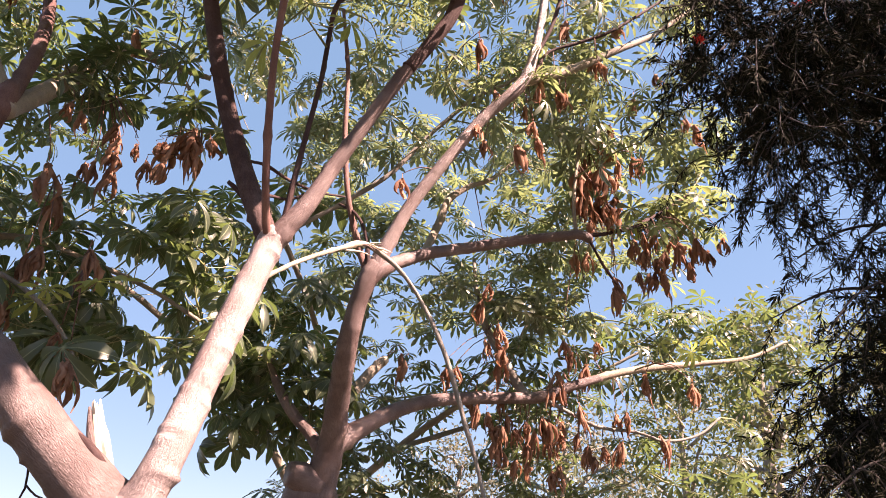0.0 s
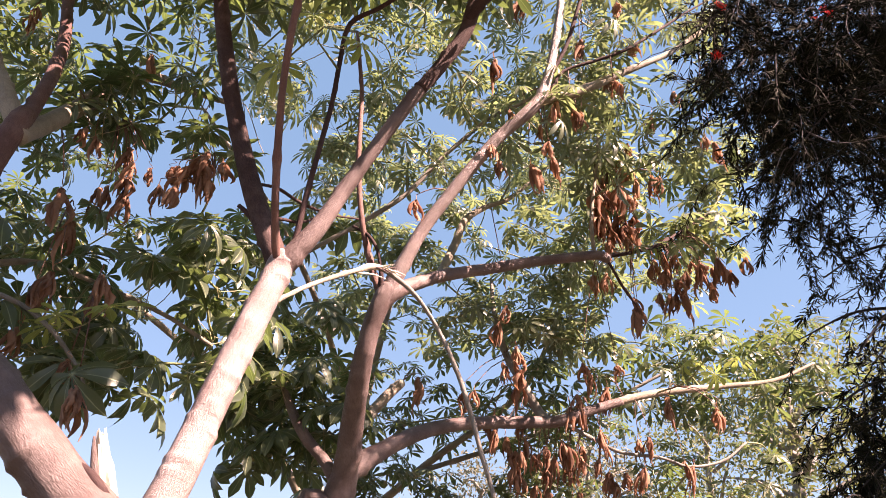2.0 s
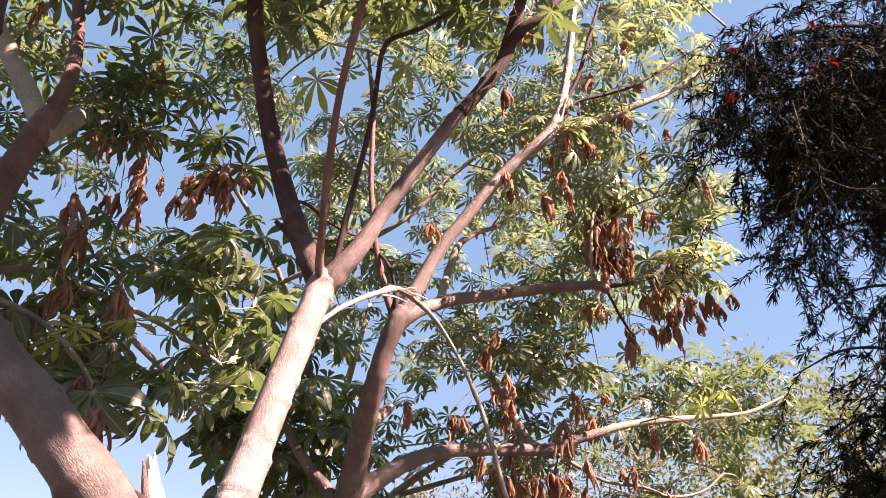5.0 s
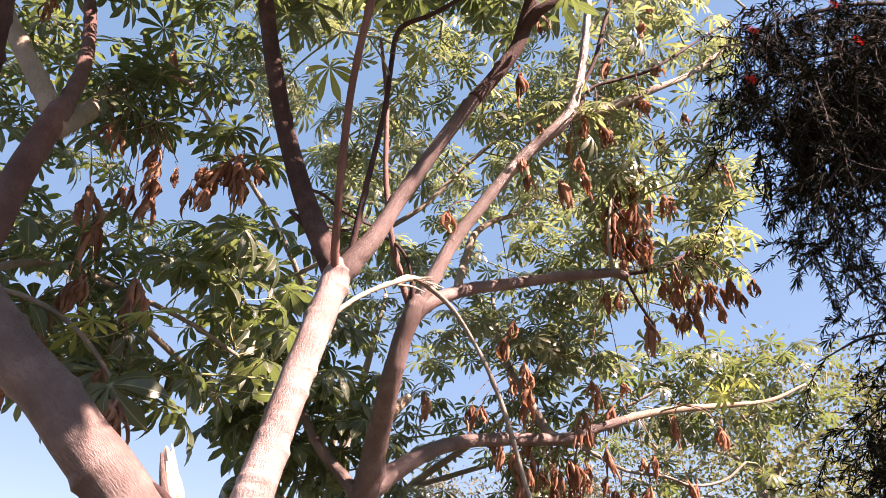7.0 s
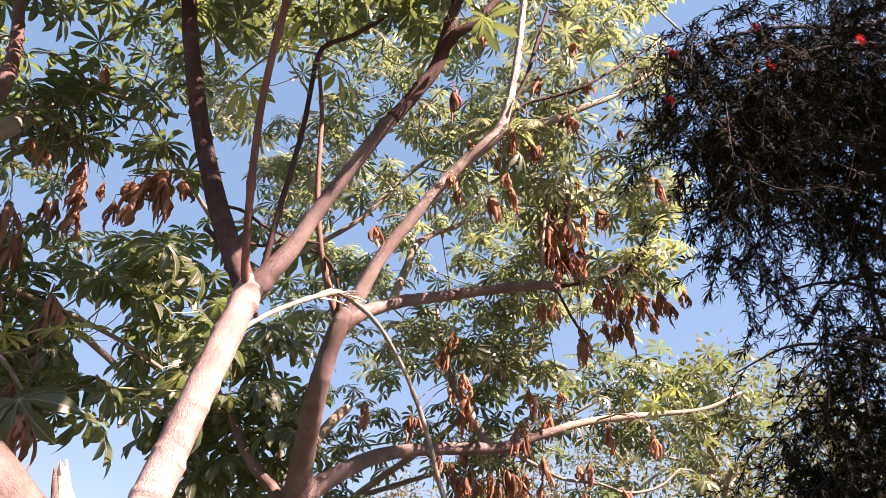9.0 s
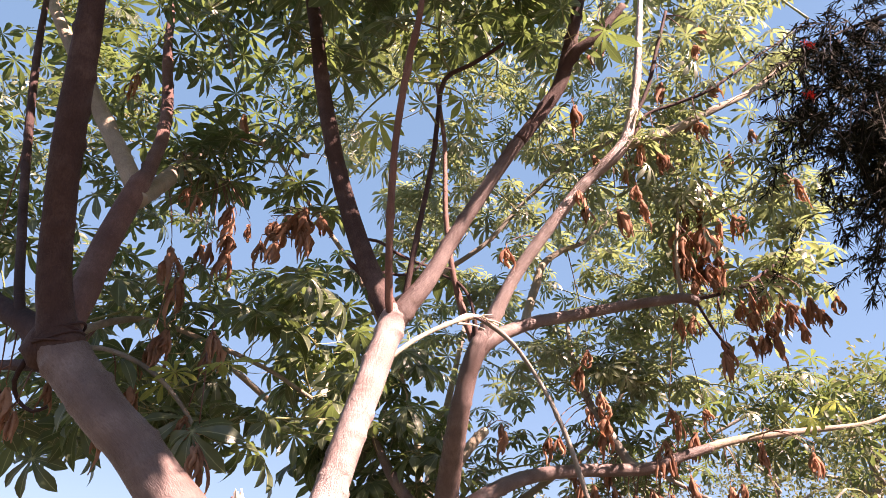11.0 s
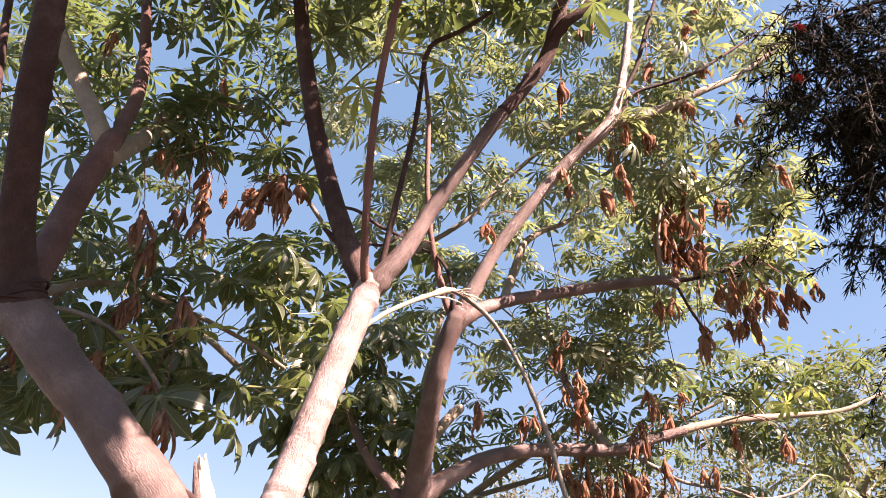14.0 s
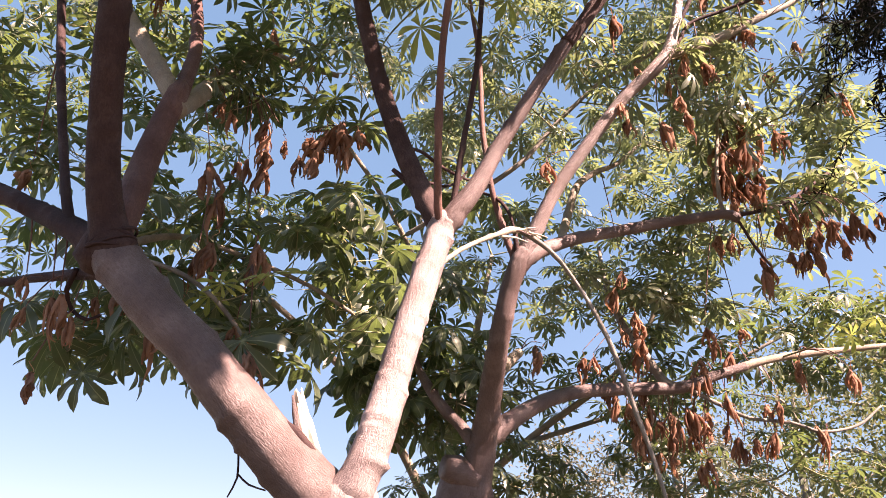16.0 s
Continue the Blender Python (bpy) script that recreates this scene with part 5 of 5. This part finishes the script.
# ---- bottlebrush ----
bush = thing("bottlebrush_tree", (3.1, 3.4, 0), "dense bottlebrush tree coloured dark for shade, with drooping narrow leaves and red flowers", "tree")
limb(bush, "trunk", [(3.1, 3.4, -0.1, 0.13), (3.15, 3.35, 0.9, 0.11), (3.25, 3.4, 2.0, 0.10), (3.45, 3.35, 3.1, 0.08), (3.6, 3.3, 4.3, 0.06), (3.9, 3.2, 5.7, 0.045)], BARK_SHRUB_SHADED, 12, 0.08, 3, 0.2)
BOUGHS = []


def bough(rows, shoots):
    p = Vector(rows[0][:3])
    root = nearest(bush, p, 0.8)
    v, f, uv, mid = tube([(*root, rows[0][3] * 1.1), *rows], 8, 0.06, 3 + len(BOUGHS), 0.15, 2)
    mesh_object("limb", v, f, [BARK_SHRUB_SHADED], bush, uv)
    BOUGHS.append((mid, int(shoots * (1.0 if rows[2][2] > 3.6 else 0.5))))


bough([(3.924, 3.200, 5.718, 0.030), (2.874, 3.000, 5.040, 0.020), (2.062, 2.800, 4.737, 0.012), (1.494, 2.650, 4.419, 0.007), (1.107, 2.550, 4.098, 0.004)], 130)
bough([(3.427, 3.200, 4.442, 0.030), (2.767, 3.000, 4.513, 0.022), (2.132, 2.850, 4.456, 0.014), (1.553, 2.700, 4.201, 0.008), (1.130, 2.600, 3.900, 0.004)], 130)
bough([(3.332, 3.300, 4.009, 0.031), (2.744, 3.100, 4.164, 0.023), (2.171, 2.950, 4.197, 0.015), (1.690, 2.850, 4.041, 0.009), (1.288, 2.800, 3.760, 0.004)], 130)
bough([(3.247, 3.400, 3.601, 0.030), (2.781, 3.250, 3.902, 0.023), (2.314, 3.150, 4.019, 0.015), (1.850, 3.050, 3.874, 0.009), (1.437, 3.000, 3.535, 0.004)], 100)
bough([(3.209, 3.500, 3.314, 0.030), (2.847, 3.400, 3.638, 0.022), (2.409, 3.300, 3.757, 0.014), (2.004, 3.250, 3.657, 0.008), (1.650, 3.200, 3.328, 0.004)], 60)
bough([(3.109, 3.500, 3.057, 0.024), (2.830, 3.500, 3.315, 0.018), (2.447, 3.400, 3.399, 0.011), (2.147, 3.400, 3.366, 0.007), (1.848, 3.350, 3.180, 0.004)], 25)
bough([(3.033, 3.600, 2.673, 0.023), (2.672, 3.500, 2.934, 0.016), (2.372, 3.500, 3.057, 0.011), (2.028, 3.450, 3.036, 0.007), (1.672, 3.400, 2.866, 0.003)], 25)
bough([(2.985, 3.700, 2.362, 0.023), (2.627, 3.600, 2.614, 0.015), (2.265, 3.500, 2.698, 0.011), (2.012, 3.500, 2.669, 0.007), (1.761, 3.450, 2.515, 0.003)], 140)
bough([(2.854, 3.700, 2.024, 0.022), (2.507, 3.600, 2.261, 0.015), (2.257, 3.600, 2.391, 0.011), (1.986, 3.550, 2.379, 0.007), (1.743, 3.500, 2.238, 0.003)], 190)
bough([(2.785, 2.600, 4.265, 0.022), (2.342, 2.500, 4.315, 0.015), (1.918, 2.450, 4.196, 0.010), (1.564, 2.450, 3.992, 0.006), (1.258, 2.450, 3.702, 0.003)], 130)
bough([(2.587, 2.700, 3.544, 0.021), (2.263, 2.600, 3.721, 0.014), (1.946, 2.550, 3.747, 0.010), (1.677, 2.550, 3.655, 0.006), (1.423, 2.550, 3.387, 0.003)], 120)
bough([(2.381, 2.900, 2.611, 0.017), (2.198, 2.900, 2.811, 0.012), (2.002, 2.900, 2.863, 0.008), (1.813, 2.900, 2.785, 0.005), (1.650, 2.900, 2.609, 0.003)], 30)
# Three boughs arching out of view, added to shade the rest of the bush.
bough([(3.600, 3.300, 4.600, 0.028), (3.300, 2.600, 4.900, 0.019), (3.000, 2.200, 5.000, 0.012), (2.500, 1.900, 4.800, 0.006)], 50)
bough([(3.500, 3.300, 4.000, 0.028), (3.300, 2.600, 4.400, 0.019), (3.100, 2.200, 4.600, 0.012), (2.800, 1.900, 4.400, 0.006)], 50)
bough([(3.500, 3.300, 3.800, 0.028), (3.000, 2.700, 4.000, 0.017), (2.600, 2.400, 4.100, 0.011), (2.000, 2.200, 3.900, 0.004)], 80)
bough([(2.963, 2.900, 4.179, 0.024), (2.581, 2.800, 4.319, 0.016), (2.163, 2.700, 4.228, 0.011), (1.854, 2.700, 4.086, 0.007), (1.490, 2.650, 3.738, 0.003)], 130)
bough([(3.067, 3.400, 3.139, 0.024), (2.795, 3.300, 3.345, 0.016), (2.458, 3.200, 3.357, 0.011), (2.149, 3.150, 3.238, 0.007), (1.881, 3.100, 2.977, 0.003)], 60)
bough([(2.906, 3.400, 2.725, 0.022), (2.653, 3.300, 2.946, 0.015), (2.442, 3.300, 3.035, 0.011), (2.166, 3.250, 2.926, 0.007), (1.891, 3.200, 2.685, 0.003)], 60)
bough([(2.863, 3.500, 2.426, 0.022), (2.612, 3.400, 2.641, 0.015), (2.403, 3.400, 2.724, 0.010), (2.159, 3.350, 2.625, 0.007), (1.885, 3.300, 2.426, 0.003)], 140)
bough([(2.745, 3.500, 2.122, 0.021), (2.501, 3.400, 2.326, 0.014), (2.274, 3.400, 2.400, 0.010), (1.999, 3.350, 2.337, 0.006), (1.752, 3.300, 2.157, 0.003)], 190)
bough([(2.440, 3.200, 1.907, 0.019), (2.185, 3.100, 2.064, 0.012), (1.983, 3.100, 2.127, 0.009), (1.739, 3.050, 2.074, 0.006), (1.526, 3.000, 1.942, 0.002)], 180)
# Three unseen boughs at the right, added to shade the bush.
bough([(3.50, 3.30, 4.10, 0.030), (3.55, 2.90, 4.80, 0.022), (3.40, 2.60, 5.10, 0.014), (3.00, 2.40, 5.20, 0.006)], 170)
bough([(3.45, 3.35, 3.70, 0.030), (3.50, 2.90, 4.30, 0.022), (3.30, 2.55, 4.60, 0.014), (2.90, 2.30, 4.65, 0.006)], 170)
bough([(3.60, 3.30, 4.50, 0.030), (3.80, 2.80, 5.20, 0.022), (3.70, 2.50, 5.60, 0.014), (3.30, 2.30, 5.80, 0.006)], 170)
# Unseen high bough, added to shade the second tree's base and low limb.
bough([(3.60, 3.30, 4.70, 0.030), (3.10, 3.10, 5.30, 0.020), (2.60, 2.90, 5.50, 0.013), (2.30, 2.60, 5.50, 0.008), (2.10, 2.30, 5.45, 0.004)], 190)
bough([(3.10, 3.40, 2.40, 0.024), (2.55, 3.30, 2.60, 0.018), (2.48, 3.30, 3.40, 0.013), (2.48, 3.25, 4.20, 0.009), (2.50, 3.20, 4.80, 0.004)], 220)
bough([(3.20, 3.40, 2.90, 0.024), (2.60, 3.00, 3.10, 0.018), (2.42, 2.90, 3.80, 0.013), (2.42, 2.85, 4.40, 0.009), (2.45, 2.80, 4.90, 0.004)], 110)



def narrow_leaves(leaves):
    """Shoots that droop from the boughs: bare at first, then set round with short stiff leaves."""
    rng = np.random.default_rng(11)
    lv, tv, tf, tuv = [], [], [], []
    for mid, shoots in BOUGHS:
        pts = mid[len(mid) // 5:, :3]
        for _ in range(shoots):
            at = pts[int(rng.uniform(0, 1) ** 0.8 * (len(pts) - 1))]
            off = rng.normal(0, 1, 3) * np.array([0.13, 0.16, 0.13])
            way = np.array([rng.normal(-0.06, 0.5), rng.normal(-0.05, 0.5), rng.normal(-0.6, 0.5)])
            way /= np.linalg.norm(way)
            l = rng.uniform(0.16, 0.46)
            bend = rng.normal(0, 0.10, 3) * l
            rows = []
            for q in range(5):
                f = q / 4
                p = at + off * (0.25 + 0.75 * f) + way * l * f + np.array([0, 0, -0.25 * l * f * f]) + bend * math.sin(f * 5)
                rows.append((*p, 0.0032 * (1 - 0.6 * f)))
            v, fc, uv, line = tube(rows, 4, 0.08, int(rng.integers(1e6)), 0.0, 0)
            k0 = len(tv)
            tv += v
            tf += [tuple(i + k0 for i in q) for q in fc]
            tuv += uv
            if rng.uniform() < 0.12:
                continue
            line = spline(rows, l / 40)[:, :3]
            n = int(leaves * rng.uniform(0.6, 1.3))
            i = (rng.uniform(rng.uniform(0.0, 0.35), 1.0, n) * (len(line) - 2)).astype(int)
            p = line[i]
            t = line[i + 1] - p
            t /= np.linalg.norm(t, axis=1)[:, None] + 1e-9
            d = rng.normal(0, 0.62, (n, 3)) + t * rng.uniform(0.5, 1.2, (n, 1))
            d /= np.linalg.norm(d, axis=1)[:, None]
            side = np.cross(d, rng.normal(0, 1, (n, 3)))
            side /= np.linalg.norm(side, axis=1)[:, None] + 1e-9
            ll, ww = rng.uniform(0.030, 0.068, (n, 1)), rng.uniform(0.0028, 0.0048, (n, 1))
            up = np.cross(side, d) * ww * 0.5
            half = p + d * ll * 0.5
            end = p + d * ll - np.array([0, 0, 0.005])
            lv.append(np.stack([p, half - side * ww + up, half, half + side * ww + up, end], axis=1).reshape(-1, 3))
    lv = np.vstack(lv)
    k = np.arange(0, len(lv), 5)[:, None]
    lf = np.hstack([k, k + 2, k + 1, k, k + 3, k + 2, k + 1, k + 2, k + 4, k + 2, k + 3, k + 4]).reshape(-1, 3)
    mesh_object("brushwood", tv, tf, [BARK_SHRUB_SHADED], bush, tuv, kind="stuff", label="tangle of thin drooping twigs, coloured dark for shade")
    mesh_object("foliage", lv.tolist(), lf.tolist(), [NEEDLE_SHADED], bush, smooth=False, kind="stuff", label="narrow stiff leaves set round the twigs, coloured near-black for shade")


narrow_leaves(70)


def flower(at, way):
    rng = np.random.default_rng(int(abs(at[0] * 1000)))
    v, f = [], []
    for k in range(70):
        s = k / 70
        p = Vector(at) + Vector(way).normalized() * 0.055 * s
        d = Vector(rng.normal(0, 1, 3)).normalized()
        side = d.cross(Vector((0.2, 0.3, 0.9))).normalized() * 0.0012
        q = len(v)
        e = p + d * rng.uniform(0.014, 0.024)
        v += [tuple(p - side), tuple(p + side), tuple(e + side * 1.6), tuple(e - side * 1.6)]
        f.append((q, q + 1, q + 2, q + 3))
    mesh_object("flower_spike", v, f, [RED], bush, smooth=False, label="red bottlebrush flower spike")


for mid, s in ((0, 0.93), (0, 0.72), (1, 0.97), (1, 0.70), (9, 0.80), (9, 0.60), (10, 0.5)):
    m_ = BOUGHS[mid][0]
    q_ = m_[int(s * (len(m_) - 1)), :3]
    flower((q_[0], q_[1] - 0.03, q_[2] - 0.02), (-0.5, -0.3, 0.1))


# ---- trees far behind ----
def far_tree(x, y, high, wide, mat, count, seed, name="background_tree", label="bushy sunlit tree far behind the boughs"):
    rng = np.random.default_rng(seed)
    tree = thing(name, (x, y, 0), label, "tree", "trees in the distance")
    limb(tree, "trunk", [(x, y, -0.2, 0.16), (x + 0.1, y, high * 0.25, 0.13), (x - 0.1, y + 0.1, high * 0.55, 0.09), (x, y, high * 0.9, 0.03)], BARK_GREY, 8, 0.3, 0, 0.1)
    clumps = []
    for k in range(26):
        a, s = 2.4 * k, (k + 0.5) / 26
        rad = wide * math.sqrt(max(0.05, 1 - (1.9 * s - 0.75) ** 2)) * rng.uniform(0.6, 1.05)
        e = Vector((x + math.cos(a) * rad, y + math.sin(a) * rad, high * (0.28 + 0.72 * s)))
        b = Vector((x, y, e.z - rng.uniform(0.25, 0.6) * rad))
        limb(tree, "branch", [(*b, 0.045), (*((b + e) / 2 + Vector((0, 0, 0.12))), 0.028), (*e, 0.008)], BARK_GREY, 5, 0.25, 0, 0.1)
        for q in range(7):
            clumps.append((b + (e - b) * rng.uniform(0.35, 1.05) + Vector(rng.normal(0, 0.20 * wide, 3)), rng.uniform(0.14, 0.30) * wide))
    v, f = [], []
    for k in range(count):
        c, r = clumps[int(rng.integers(len(clumps)))]
        p = np.array(c) + rng.normal(0, 0.5, 3) * r
        d = rng.normal(0, 1, 3)
        d /= np.linalg.norm(d)
        w = np.cross(d, rng.normal(0, 1, 3))
        w /= np.linalg.norm(w)
        l, ww = rng.uniform(0.06, 0.13), rng.uniform(0.014, 0.028)
        q = len(v)
        m = p + d * l * 0.5 + np.array([0, 0, 0.01])
        v += [tuple(p), tuple(m - w * ww), tuple(p + d * l), tuple(m + w * ww)]
        f.append((q, q + 1, q + 2, q + 3))
    mesh_object("foliage", v, f, [mat], tree, smooth=False, kind="stuff", label="loose crown of small leaves")


far_tree(4.6, 10.0, 5.2, 1.7, FAR_LEAF, 9000, 1)
far_tree(7.4, 11.5, 5.6, 2.0, FAR_LEAF, 9000, 2)
far_tree(2.2, 13.0, 4.6, 1.8, FAR_GREY, 8000, 3)
far_tree(5.2, 15.5, 6.2, 2.2, FAR_LEAF, 8000, 4)
far_tree(0.3, 14.0, 4.0, 1.5, FAR_GREY, 7000, 5)
